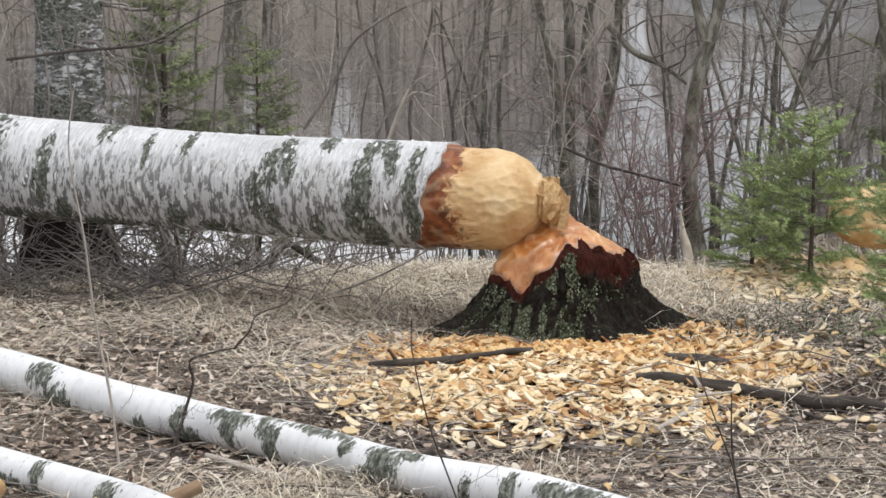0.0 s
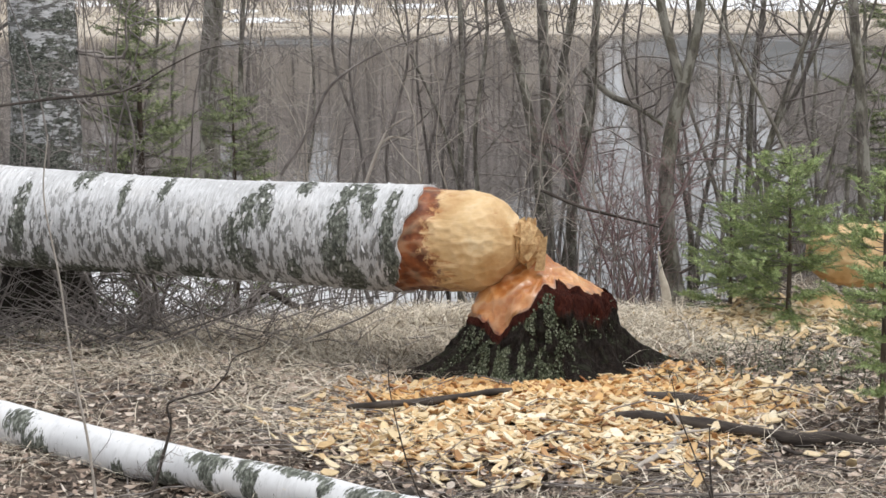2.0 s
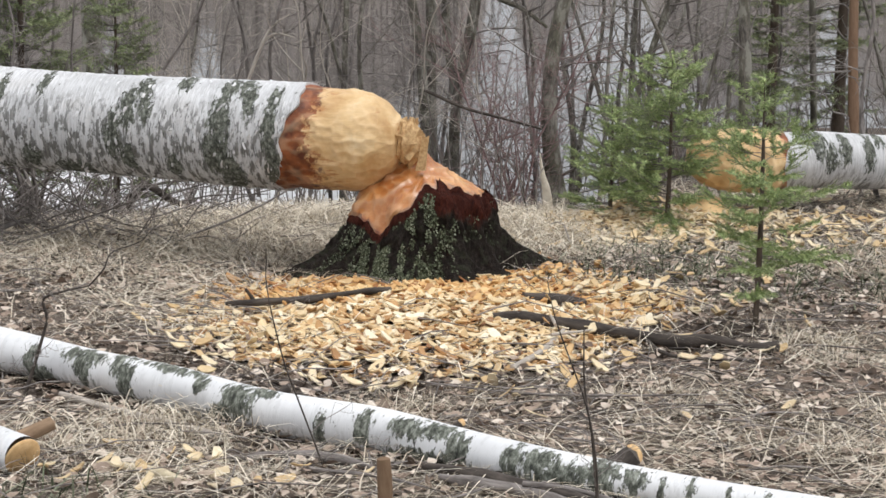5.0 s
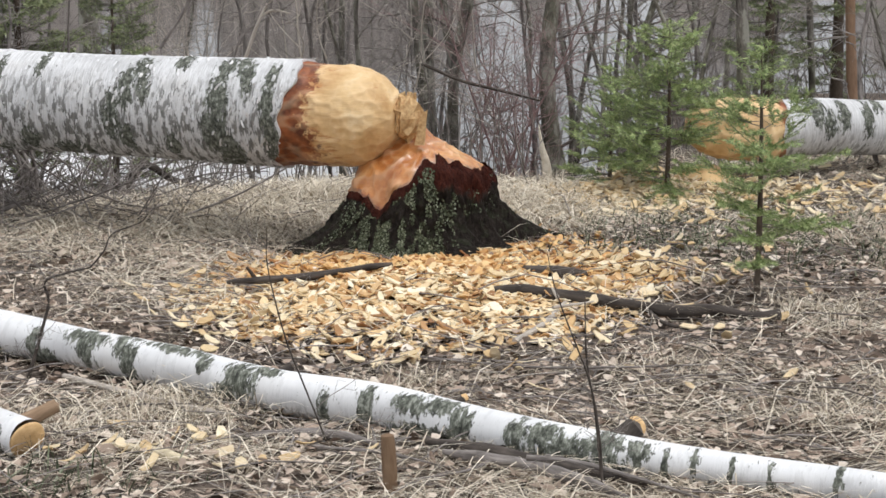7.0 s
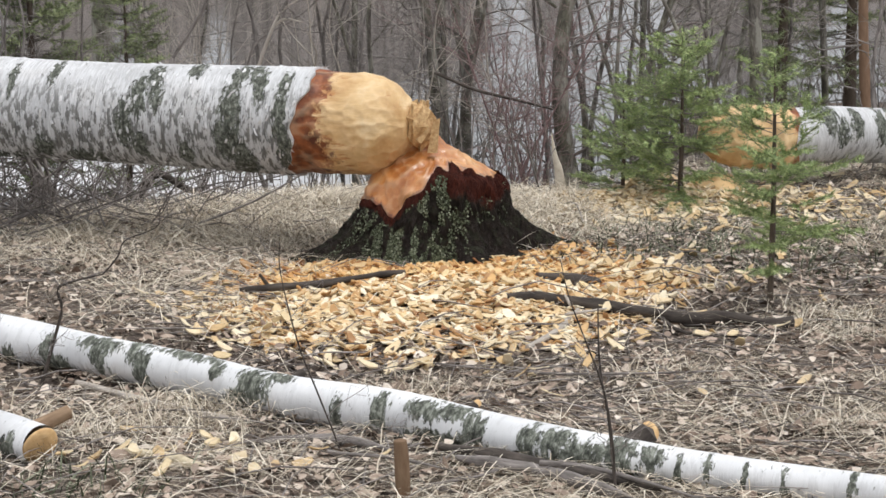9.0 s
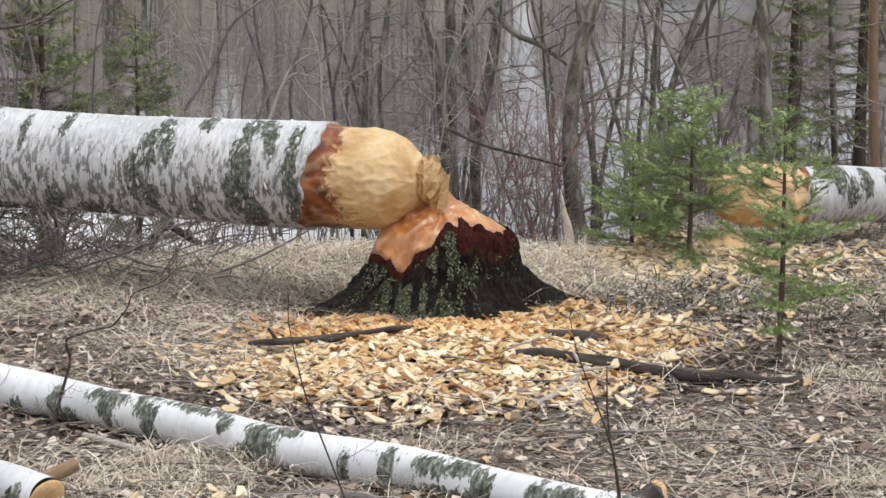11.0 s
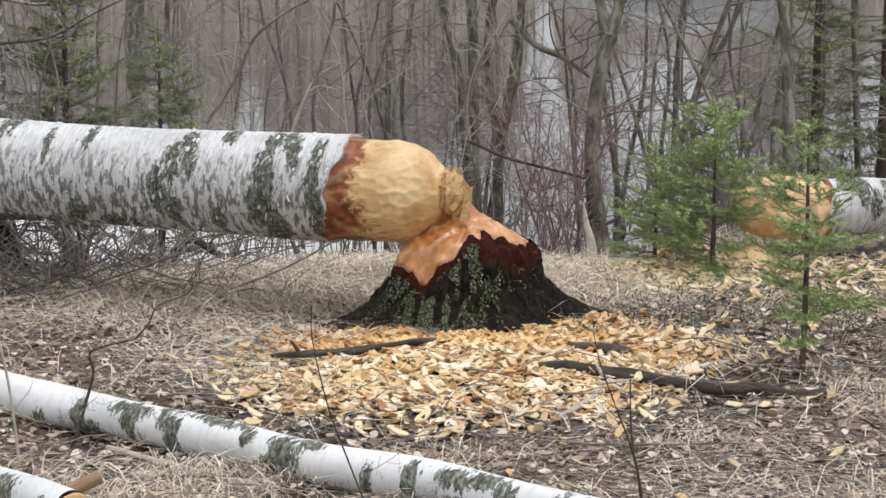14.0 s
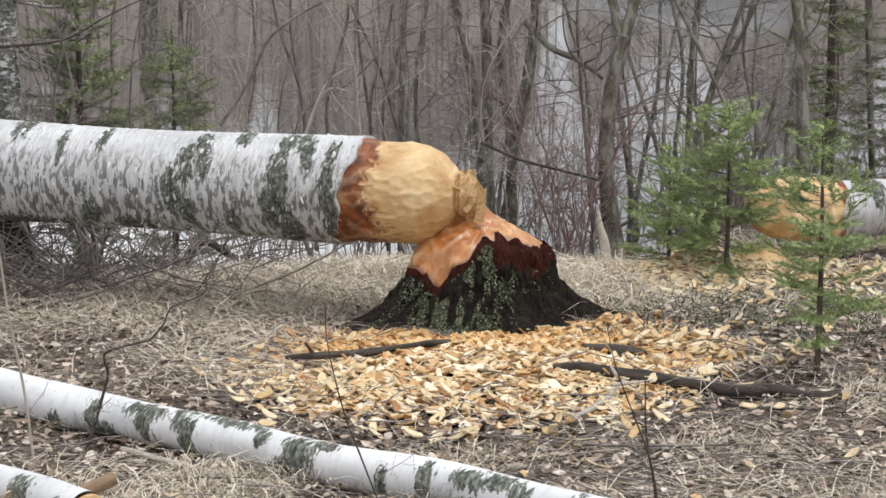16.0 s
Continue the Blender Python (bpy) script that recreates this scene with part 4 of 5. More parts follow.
stick("fallen_stick", "pale grey forked twig leaning on the dark branch", rest([(0.34, 6.74), (0.44, 6.98), (0.53, 7.24)], 0.02), [0.009, 0.010, 0.008], PALE_TWIG, twigs=[(rest([(0.50, 7.18), (0.49, 7.30)], 0.05), [0.007, 0.004]), (rest([(0.48, 7.1), (0.62, 7.2)], 0.04), [0.006, 0.003])])
stick("fallen_stick", "short dark lump of rotten branch among the chips", rest([(0.42, 7.72), (0.53, 7.76), (0.64, 7.77)], 0.03), [0.022, 0.03, 0.02])
stick("cut_stake", "short cut sapling stake standing in the litter", [(-0.028, 5.15, -0.02), (-0.032, 5.15, 0.08), (-0.037, 5.15, 0.152)], [0.016, 0.015, 0.0145], mat_bark("stake_bark", (0.14, 0.085, 0.05), (0.32, 0.22, 0.14)))
stick("cut_branch", "slim cut branch with a pale end beside the pole", rest([(-0.98, 6.38), (-0.72, 6.12), (-0.49, 5.90)], 0.018), [0.010, 0.011, 0.012], PALE_TWIG)
stick("fallen_stick", "crooked grey branch tucked under the birch pole", rest([(-0.46, 5.66), (-0.30, 5.72), (-0.16, 5.62), (-0.06, 5.52)], 0.02), [0.007, 0.012, 0.014, 0.008], TWIG)
stick("fallen_stick", "dark mossy branch pressed against the birch pole", rest([(0.06, 5.52), (0.22, 5.41), (0.42, 5.25), (0.58, 5.14)], 0.035), [0.012, 0.020, 0.017, 0.008], DARK_STICK)
stick("fallen_stick", "grey lichened branch lying under the birch pole", rest([(0.10, 5.42), (0.20, 5.36), (0.32, 5.30), (0.45, 5.16), (0.52, 5.05)], 0.03), [0.010, 0.017, 0.016, 0.013, 0.006], TWIG, twigs=[(rest([(0.3, 5.31), (0.42, 5.27), (0.56, 5.12), (0.68, 5.0)], 0.05), [0.008, 0.007, 0.005, 0.003]), (rest([(0.22, 5.35), (0.14, 5.25), (0.02, 5.2)], 0.03), [0.006, 0.004, 0.002])])
stick("fallen_stick", "thin bent twig lying before the birch pole", rest([(-0.28, 5.58), (-0.2, 5.47), (-0.05, 5.42), (0.12, 5.28)], 0.03), [0.004, 0.005, 0.004, 0.002], TWIG, twigs=[(rest([(-0.05, 5.42), (0.02, 5.5)], 0.05), [0.003, 0.002])])
stick("fallen_stick", "long thin dead twig lying in the grass", rest([(0.05, 6.55), (0.35, 6.42), (0.62, 6.36), (0.95, 6.4)], 0.03), [0.003, 0.004, 0.004, 0.002], TWIG, twigs=[(rest([(0.35, 6.42), (0.5, 6.5)], 0.04), [0.003, 0.0015])])
stick("bark_strip", "pale splintered strip of wood in the grass", rest([(-0.74, 5.58), (-0.62, 5.48), (-0.52, 5.38)], 0.014), [0.012, 0.02, 0.008], mat_plain("pale_splinter", (0.50, 0.42, 0.28), (0.68, 0.60, 0.44), 60.0), sides=5)


# ---- the second felled birch behind the spruces ----
def second_birch():
    top = thing("fallen_birch", "smaller fallen birch trunk with a beaver-gnawed end lying on the ground", "tree trunk")
    line = [(1.285, 10.08, 0.265), (1.50, 10.16, 0.255), (1.74, 10.26, 0.24), (1.91, 10.34, 0.24), (2.22, 10.48, 0.215), (3.2, 10.9, 0.16), (4.6, 11.4, 0.14)]
    ang = np.linspace(0, 2 * np.pi, 64, endpoint=False)
    c, n, r, st, s, a = sweep(line, lambda u, aa: 0.43 + 0.02 * np.sin(3 * aa) + 3.0 * u, lambda s, aa: 0.138 - 0.01 * s + 0.003 * np.sin(2 * aa), ang, 150)
    rough = patch_mask(s, a, [(0.6, 40, 0.06, 50), (0.66, 80, 0.04, 40), (0.74, 60, 0.04, 50), (0.55, 20, 0.05, 30), (0.88, 60, 0.035, 60), (0.95, 30, 0.04, 30), (1.3, 60, 0.1, 40)])
    g = Geo()
    # more dashes towards the underside, partly shade in the colour as on the large trunk
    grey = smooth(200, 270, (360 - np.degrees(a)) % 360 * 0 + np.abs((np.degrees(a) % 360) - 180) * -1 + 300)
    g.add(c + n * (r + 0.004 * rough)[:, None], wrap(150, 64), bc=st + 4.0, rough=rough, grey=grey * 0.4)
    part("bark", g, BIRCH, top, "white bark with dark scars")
    rng = np.random.default_rng(21)
    c, n, r, st, s, a = sweep(line, lambda u, aa: 0.001 + (0.425 + 0.02 * np.sin(3 * aa)) * u, lambda s, aa: 0.134 * (np.clip(s / 0.15, 0, 1) ** 0.33) * (1 - 0.04 * np.sin(np.clip(s / 0.4, 0, 1) * 3.14)) + 0.002, ang, 60)
    p0 = c + n * r[:, None]
    ring = np.clip(1.2 - (0.43 - s) / 0.04, 0, 1) + np.clip(1 - s / 0.05, 0, 1) * 0.5
    g = Geo()
    cuts, ridge = scallop(p0, 120, rng, 0.008)
    g.add(c + n * (r + cuts)[:, None], wrap(60, 64), ring=ring, ridge=ridge)
    part("gnawed_end", g, WOOD, top, "pale gnawed end with a red-brown rim")
    # low stump below it
    top = thing("birch_stump", "low pale beaver-gnawed stump half hidden by a small spruce", "tree stump")
    phi = np.linspace(0, 2 * np.pi, 48, endpoint=False)
    g, rows = Geo(), []
    for h, rad in ((-0.16, 0.22), (-0.05, 0.18), (0.02, 0.15), (0.06, 0.10), (0.095, 0.04), (0.10, 0.004)):
        k = rad * (1 + 0.12 * np.sin(3 * phi) + 0.06 * np.sin(7 * phi))
        rows.append(np.column_stack([1.36 + k * np.cos(phi), 10.1 + k * np.sin(phi), 0 * phi + h]))
    v = np.concatenate(rows)
    g.add(v, wrap(6, 48), ring=np.clip(-v[:, 2] * 12, 0, 1))
    part("gnawed_top", g, WOOD, top)


second_birch()


# ---- spruces ----
STEM = mat_bark("spruce_stem_bark", (0.06, 0.045, 0.035), (0.19, 0.145, 0.11))


def needles(g, start, end, rng, length=0.012, step=0.004, girth=0.0017):
    """Needles as thin pointed quads along a shoot."""
    d = end - start
    ln = np.linalg.norm(d)
    n = max(3, int(ln / step))
    f = np.linspace(0.05, 1, n)
    p = start + f[:, None] * d
    ax = d / (ln + 1e-9)
    ref = np.array([0.3, 0.2, 1.0]) if abs(ax[2]) < 0.8 else np.array([1.0, 0, 0])
    s = np.cross(ax, ref)
    s /= np.linalg.norm(s)
    u = np.cross(s, ax)
    t = rng.uniform(0, 2 * np.pi, n)
    out = np.cos(t)[:, None] * s + np.sin(t)[:, None] * u * 0.8 + ax * 0.55
    lg = length * rng.uniform(0.7, 1.2, n)[:, None]
    tip = p + out * lg
    w = np.cross(out, ax)
    w = w / (np.linalg.norm(w, axis=1, keepdims=True) + 1e-9) * girth * rng.uniform(0.7, 1.2, n)[:, None]
    v = np.stack([p - w, p + w, tip + w * 0.3, tip - w * 0.3], 1).reshape(-1, 3)
    g.add(v, (np.arange(n) * 4)[:, None] + np.arange(4)[None, :])


def spruce(label, base, height, reach, seed, whorls, fat=1.0, low=0.12, needle=NEEDLE, step=0.005, lean=(0, 0), group="young spruces", length=0.015, droop=0.0, girth=0.0018, spread=0.75, jitter=0.02, many=(4, 7), shoots=0.016):
    rng = np.random.default_rng(seed)
    top = thing("young_spruce", label, "spruce tree", group, at=(float(base[0]), float(base[1]), float(base[2])))
    g, gn = Geo(), Geo()
    tip = np.array([lean[0], lean[1], height])
    tube(g, [(0, 0, -0.04), tip * 0.5 + np.array([0.006, 0, 0]), tip], [0.006 + 0.010 * height * fat, 0.004 + 0.006 * height, 0.0015], 8, 24, 0.08, seed)
    part("trunk", g, STEM, top, "slim dark brown stem")
    g = Geo()
    needles(gn, tip * 0.9, tip * 1.03, rng, length, step * 0.6, girth)
    for w in range(whorls):
        f = low + (0.97 - low) * (w / (whorls - 1)) ** 0.9
        centre = tip * f
        span = reach * (1 - f) ** spread * rng.uniform(0.85, 1.1) + 0.03
        if f < 0.3:
            span *= 0.6 + f * 1.3
        for k in range(rng.integers(*many)):
            a = rng.uniform(0, 2 * np.pi)
            ln = span * rng.uniform(0.45, 1.15)
            rise = 0.32 * f + rng.normal(0.07, 0.17) - droop
            d = np.array([np.cos(a), np.sin(a), rise])
            b0 = tip * min(0.985, max(0.06, f + rng.normal(0, jitter) / height))
            mid = b0 + d * ln * 0.5 + np.array([0, 0, -0.04 * ln])
            b1 = b0 + d * ln + np.array([0, 0, 0.03 * ln])
            tube(g, [b0, mid, b1], [0.0032 * fat, 0.002 * fat, 0.0008], 4, 7, cap=False)
            needles(gn, b0 + (mid - b0) * 0.3, mid, rng, length, step, girth)
            needles(gn, mid, b1, rng, length, step * 0.8, girth)
            nt = max(3, int(ln / shoots))
            for q in range(nt):
                e = rng.uniform(0.18, 0.95)
                o = b0 + (mid - b0) * min(1, e * 2) if e < 0.5 else mid + (b1 - mid) * (e * 2 - 1)
                sd = a + rng.choice([-1, 1]) * rng.uniform(0.6, 1.0)
                l2 = ln * (1.05 - e) * rng.uniform(0.3, 0.6) + 0.015
                o2 = o + np.array([np.cos(sd), np.sin(sd), rise + rng.normal(0, 0.15)]) * l2
                tube(g, [o, o2], [0.0012, 0.0006], 3, 2, cap=False)
                needles(gn, o, o2, rng, length, step, girth)
    part("crown", g, TWIG, top, "thin bare brown branches")
    part("foliage", gn, needle, top, "short green needles", flat=True)
    return top


def on_ground(x, y, dz=0.0):
    return (x, y, gz(x, y) + dz)


spruce("small bright green spruce beside the chip pile", on_ground(1.185, 7.42), 0.82, 0.38, 41, 12, low=0.19, step=0.0025, many=(4, 7), shoots=0.021, fat=0.55, spread=0.6, jitter=0.03)
spruce("bushy young green spruce before the fallen trunk", on_ground(1.15, 9.75), 0.72, 0.45, 42, 17, low=0.12, step=0.0028, spread=0.5, shoots=0.019, jitter=0.035)
spruce("dense young green spruce beside the fallen trunk", on_ground(0.93, 10.1), 0.54, 0.33, 47, 11, low=0.1, step=0.003, shoots=0.019, jitter=0.03)
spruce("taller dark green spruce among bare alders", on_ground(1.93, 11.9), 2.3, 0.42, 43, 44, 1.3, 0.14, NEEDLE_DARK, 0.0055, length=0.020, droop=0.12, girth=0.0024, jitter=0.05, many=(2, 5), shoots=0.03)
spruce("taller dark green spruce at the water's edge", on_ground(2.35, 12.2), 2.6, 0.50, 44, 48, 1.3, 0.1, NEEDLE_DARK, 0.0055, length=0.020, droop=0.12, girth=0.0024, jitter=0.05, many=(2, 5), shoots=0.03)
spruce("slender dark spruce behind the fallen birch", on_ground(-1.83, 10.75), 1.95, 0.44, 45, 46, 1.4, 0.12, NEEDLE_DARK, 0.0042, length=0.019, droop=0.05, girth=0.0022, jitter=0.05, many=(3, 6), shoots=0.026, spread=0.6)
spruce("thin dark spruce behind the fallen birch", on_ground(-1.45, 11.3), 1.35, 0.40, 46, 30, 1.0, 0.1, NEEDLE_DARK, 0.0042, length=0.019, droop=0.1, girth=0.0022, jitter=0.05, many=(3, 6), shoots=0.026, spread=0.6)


# ---- standing trees at the water's edge ----
def twiggery(g, pts, radii, rng, count, length, depth=2, radius=0.006, sweep_up=0.5):
    """Thin bare side shoots, each with shoots of its own."""
    rows = spline(np.column_stack([np.asarray(pts, dtype=float), radii]), 40)
    for k in range(count):
        i = rng.integers(6, 39)
        b = rows[i, :3]
        a = rng.uniform(0, 2 * np.pi)
        ln = length * rng.uniform(0.4, 1.2)
        d = np.array([np.cos(a), np.sin(a) * 0.7, sweep_up + rng.normal(0, 0.3)])
        d /= np.linalg.norm(d)
        side = np.array([rng.normal(0, 0.18), rng.normal(0, 0.18), rng.normal(0.05, 0.15)])
        bow = rng.normal(0, 0.13, 3) * ln
        m, e = b + d * ln * 0.5 + side * ln * 0.3 + bow, b + d * ln + side * ln
        r0 = min(radius, rows[i, 3] * 0.7)
        kink = b + d * ln * 0.25 + bow * 0.35 + rng.normal(0, 0.03, 3) * ln
        late = (m + e) / 2 + rng.normal(0, 0.05, 3) * ln
        tube(g, [b, kink, m, late, e], [r0, r0 * 0.8, r0 * 0.65, r0 * 0.45, r0 * 0.25], 4, 11, cap=False)
        if depth > 1:
            for q in range(rng.integers(3, 7)):
                o = m + (e - m) * rng.uniform(-0.6, 0.9)
                d2 = d + rng.normal(0, 0.5, 3)
                d2 /= np.linalg.norm(d2)
                l2 = ln * rng.uniform(0.25, 0.55)
                tube(g, [o, o + d2 * l2 * 0.5 + rng.normal(0, 0.02, 3), o + d2 * l2], [r0 * 0.5, r0 * 0.38, r0 * 0.2], 3, 4, cap=False)


def tree(label, stems, seed, twigs=18, length=0.5, material=None, category="alder tree", name="alder_tree", group="bare alders at the shore", radius=0.006):
    top = thing(name, label, category, group)
    rng = np.random.default_rng(seed)
    gt = Geo()
    for k, st in enumerate(stems):
        st = np.array(st)
        if k == 0 and st[0, 2] < 0.2:
            st = np.concatenate([[[st[0, 0], st[0, 1], float(ground_z(st[:1, 0], st[:1, 1])[0]) - 0.05, st[0, 3] * 1.15]], st[1:]]) if st[0, 2] > float(ground_z(st[:1, 0], st[:1, 1])[0]) else st
        g = Geo()
        tube(g, st[:, :3], st[:, 3], 12 if st[0, 3] > 0.02 else 7, len(st) * 6, 0.10, seed + k)
        part("trunk" if k == 0 else "limb", g, material or ALDER, top)
        twiggery(gt, st[:, :3], st[:, 3], rng, max(3, twigs // (1 + k)), length, radius=radius)
    part("crown", gt, TWIG, top, "bare thin twigs")
    return top


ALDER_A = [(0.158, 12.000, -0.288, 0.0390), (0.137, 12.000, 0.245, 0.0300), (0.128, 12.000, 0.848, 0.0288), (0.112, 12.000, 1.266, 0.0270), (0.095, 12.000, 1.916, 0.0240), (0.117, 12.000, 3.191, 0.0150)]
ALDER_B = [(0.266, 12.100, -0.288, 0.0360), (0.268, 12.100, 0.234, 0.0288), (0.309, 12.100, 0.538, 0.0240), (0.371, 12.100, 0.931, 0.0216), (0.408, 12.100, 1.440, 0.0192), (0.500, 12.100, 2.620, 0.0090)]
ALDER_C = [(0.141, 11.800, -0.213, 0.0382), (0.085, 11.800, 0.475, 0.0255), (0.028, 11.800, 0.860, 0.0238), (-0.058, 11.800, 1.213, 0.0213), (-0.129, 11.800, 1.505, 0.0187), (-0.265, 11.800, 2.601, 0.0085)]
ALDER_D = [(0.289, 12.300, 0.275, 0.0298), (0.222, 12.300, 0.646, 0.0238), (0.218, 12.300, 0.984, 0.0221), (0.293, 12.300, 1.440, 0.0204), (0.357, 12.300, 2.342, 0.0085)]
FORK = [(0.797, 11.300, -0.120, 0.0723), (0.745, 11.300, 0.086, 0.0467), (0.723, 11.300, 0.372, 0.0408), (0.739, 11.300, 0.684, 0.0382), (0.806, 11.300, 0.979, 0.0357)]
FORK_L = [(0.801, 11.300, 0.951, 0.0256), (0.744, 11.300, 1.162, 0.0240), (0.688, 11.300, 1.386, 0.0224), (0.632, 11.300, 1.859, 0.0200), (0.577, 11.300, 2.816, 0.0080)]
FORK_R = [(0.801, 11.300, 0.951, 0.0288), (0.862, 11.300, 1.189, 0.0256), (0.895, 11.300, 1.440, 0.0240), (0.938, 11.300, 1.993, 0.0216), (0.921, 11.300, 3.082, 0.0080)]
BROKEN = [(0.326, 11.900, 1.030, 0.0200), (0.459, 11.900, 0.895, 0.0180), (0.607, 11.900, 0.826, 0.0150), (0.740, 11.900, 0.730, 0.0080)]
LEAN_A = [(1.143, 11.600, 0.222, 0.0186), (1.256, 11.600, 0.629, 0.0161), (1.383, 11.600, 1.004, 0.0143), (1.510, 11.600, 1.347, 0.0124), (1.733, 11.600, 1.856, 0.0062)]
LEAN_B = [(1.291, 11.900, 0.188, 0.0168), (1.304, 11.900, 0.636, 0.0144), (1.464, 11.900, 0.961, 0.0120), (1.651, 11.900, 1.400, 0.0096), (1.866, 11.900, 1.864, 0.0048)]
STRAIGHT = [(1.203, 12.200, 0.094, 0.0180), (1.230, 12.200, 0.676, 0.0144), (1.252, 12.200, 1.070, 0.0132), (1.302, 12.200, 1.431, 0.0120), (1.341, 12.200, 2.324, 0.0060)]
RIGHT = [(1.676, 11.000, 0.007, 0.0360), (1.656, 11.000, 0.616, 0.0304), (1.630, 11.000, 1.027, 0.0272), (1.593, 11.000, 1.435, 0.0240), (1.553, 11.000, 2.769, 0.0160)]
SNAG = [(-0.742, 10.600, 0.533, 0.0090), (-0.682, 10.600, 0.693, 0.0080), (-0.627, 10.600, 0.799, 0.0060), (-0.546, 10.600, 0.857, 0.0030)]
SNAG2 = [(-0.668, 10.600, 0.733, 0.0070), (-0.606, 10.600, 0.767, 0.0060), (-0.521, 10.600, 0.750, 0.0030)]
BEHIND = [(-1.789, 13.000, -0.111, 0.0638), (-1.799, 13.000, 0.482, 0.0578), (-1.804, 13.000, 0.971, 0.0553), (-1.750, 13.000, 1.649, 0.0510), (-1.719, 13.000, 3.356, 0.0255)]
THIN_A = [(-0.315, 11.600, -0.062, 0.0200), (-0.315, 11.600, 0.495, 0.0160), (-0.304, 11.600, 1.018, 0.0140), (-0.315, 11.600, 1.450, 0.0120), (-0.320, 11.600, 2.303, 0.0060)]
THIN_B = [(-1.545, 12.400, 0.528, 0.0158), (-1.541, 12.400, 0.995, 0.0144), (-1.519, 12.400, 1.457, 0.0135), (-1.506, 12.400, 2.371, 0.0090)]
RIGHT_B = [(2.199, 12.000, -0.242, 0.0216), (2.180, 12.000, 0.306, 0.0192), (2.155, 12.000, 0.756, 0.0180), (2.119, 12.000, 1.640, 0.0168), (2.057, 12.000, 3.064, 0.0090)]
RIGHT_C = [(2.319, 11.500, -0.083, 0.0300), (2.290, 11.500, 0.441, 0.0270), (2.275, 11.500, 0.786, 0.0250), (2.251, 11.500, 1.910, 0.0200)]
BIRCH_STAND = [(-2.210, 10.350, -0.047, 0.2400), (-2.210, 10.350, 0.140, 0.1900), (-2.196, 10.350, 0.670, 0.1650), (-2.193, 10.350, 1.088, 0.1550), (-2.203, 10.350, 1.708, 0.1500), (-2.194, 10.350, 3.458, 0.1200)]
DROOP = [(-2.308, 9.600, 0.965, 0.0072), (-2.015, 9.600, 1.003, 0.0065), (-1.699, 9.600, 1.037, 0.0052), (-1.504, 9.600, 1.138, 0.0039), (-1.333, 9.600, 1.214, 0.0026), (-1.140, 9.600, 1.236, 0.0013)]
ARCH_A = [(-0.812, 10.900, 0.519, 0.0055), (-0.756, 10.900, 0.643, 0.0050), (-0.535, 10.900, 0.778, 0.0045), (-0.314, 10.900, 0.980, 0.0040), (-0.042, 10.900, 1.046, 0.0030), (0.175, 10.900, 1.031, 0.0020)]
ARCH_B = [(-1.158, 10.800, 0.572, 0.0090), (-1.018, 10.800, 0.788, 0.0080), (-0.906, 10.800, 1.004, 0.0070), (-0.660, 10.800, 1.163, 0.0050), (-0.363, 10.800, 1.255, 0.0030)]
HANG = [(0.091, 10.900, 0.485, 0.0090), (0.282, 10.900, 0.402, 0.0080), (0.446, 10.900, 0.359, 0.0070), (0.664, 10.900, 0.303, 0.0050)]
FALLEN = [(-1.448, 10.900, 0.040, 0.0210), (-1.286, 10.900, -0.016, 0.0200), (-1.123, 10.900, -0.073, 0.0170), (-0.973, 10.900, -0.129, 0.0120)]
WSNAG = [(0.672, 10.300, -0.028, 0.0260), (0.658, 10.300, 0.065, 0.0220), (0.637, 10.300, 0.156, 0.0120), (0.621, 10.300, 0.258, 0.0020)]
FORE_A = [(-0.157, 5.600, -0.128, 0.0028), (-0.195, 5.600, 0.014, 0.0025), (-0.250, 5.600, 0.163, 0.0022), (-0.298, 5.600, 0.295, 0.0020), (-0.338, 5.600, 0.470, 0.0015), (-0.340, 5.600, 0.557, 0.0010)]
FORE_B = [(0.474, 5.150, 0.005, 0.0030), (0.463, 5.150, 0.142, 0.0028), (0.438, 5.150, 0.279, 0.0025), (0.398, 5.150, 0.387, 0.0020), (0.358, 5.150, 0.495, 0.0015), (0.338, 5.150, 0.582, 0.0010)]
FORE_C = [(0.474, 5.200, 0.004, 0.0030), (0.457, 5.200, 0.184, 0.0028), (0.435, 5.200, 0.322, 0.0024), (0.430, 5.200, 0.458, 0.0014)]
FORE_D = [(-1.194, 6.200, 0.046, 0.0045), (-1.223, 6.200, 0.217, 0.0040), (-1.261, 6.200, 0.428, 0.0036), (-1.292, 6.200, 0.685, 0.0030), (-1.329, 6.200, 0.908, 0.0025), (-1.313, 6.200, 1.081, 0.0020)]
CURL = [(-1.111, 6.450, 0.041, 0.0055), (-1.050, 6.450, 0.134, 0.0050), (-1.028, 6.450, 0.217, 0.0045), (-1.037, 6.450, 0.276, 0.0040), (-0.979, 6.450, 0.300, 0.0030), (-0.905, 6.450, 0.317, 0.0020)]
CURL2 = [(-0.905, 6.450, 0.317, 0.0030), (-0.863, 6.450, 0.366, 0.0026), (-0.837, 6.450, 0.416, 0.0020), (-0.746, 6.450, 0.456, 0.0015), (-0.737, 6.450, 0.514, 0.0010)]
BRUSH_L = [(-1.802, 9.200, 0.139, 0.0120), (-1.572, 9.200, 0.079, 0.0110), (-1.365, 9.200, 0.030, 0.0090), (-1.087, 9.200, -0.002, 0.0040)]

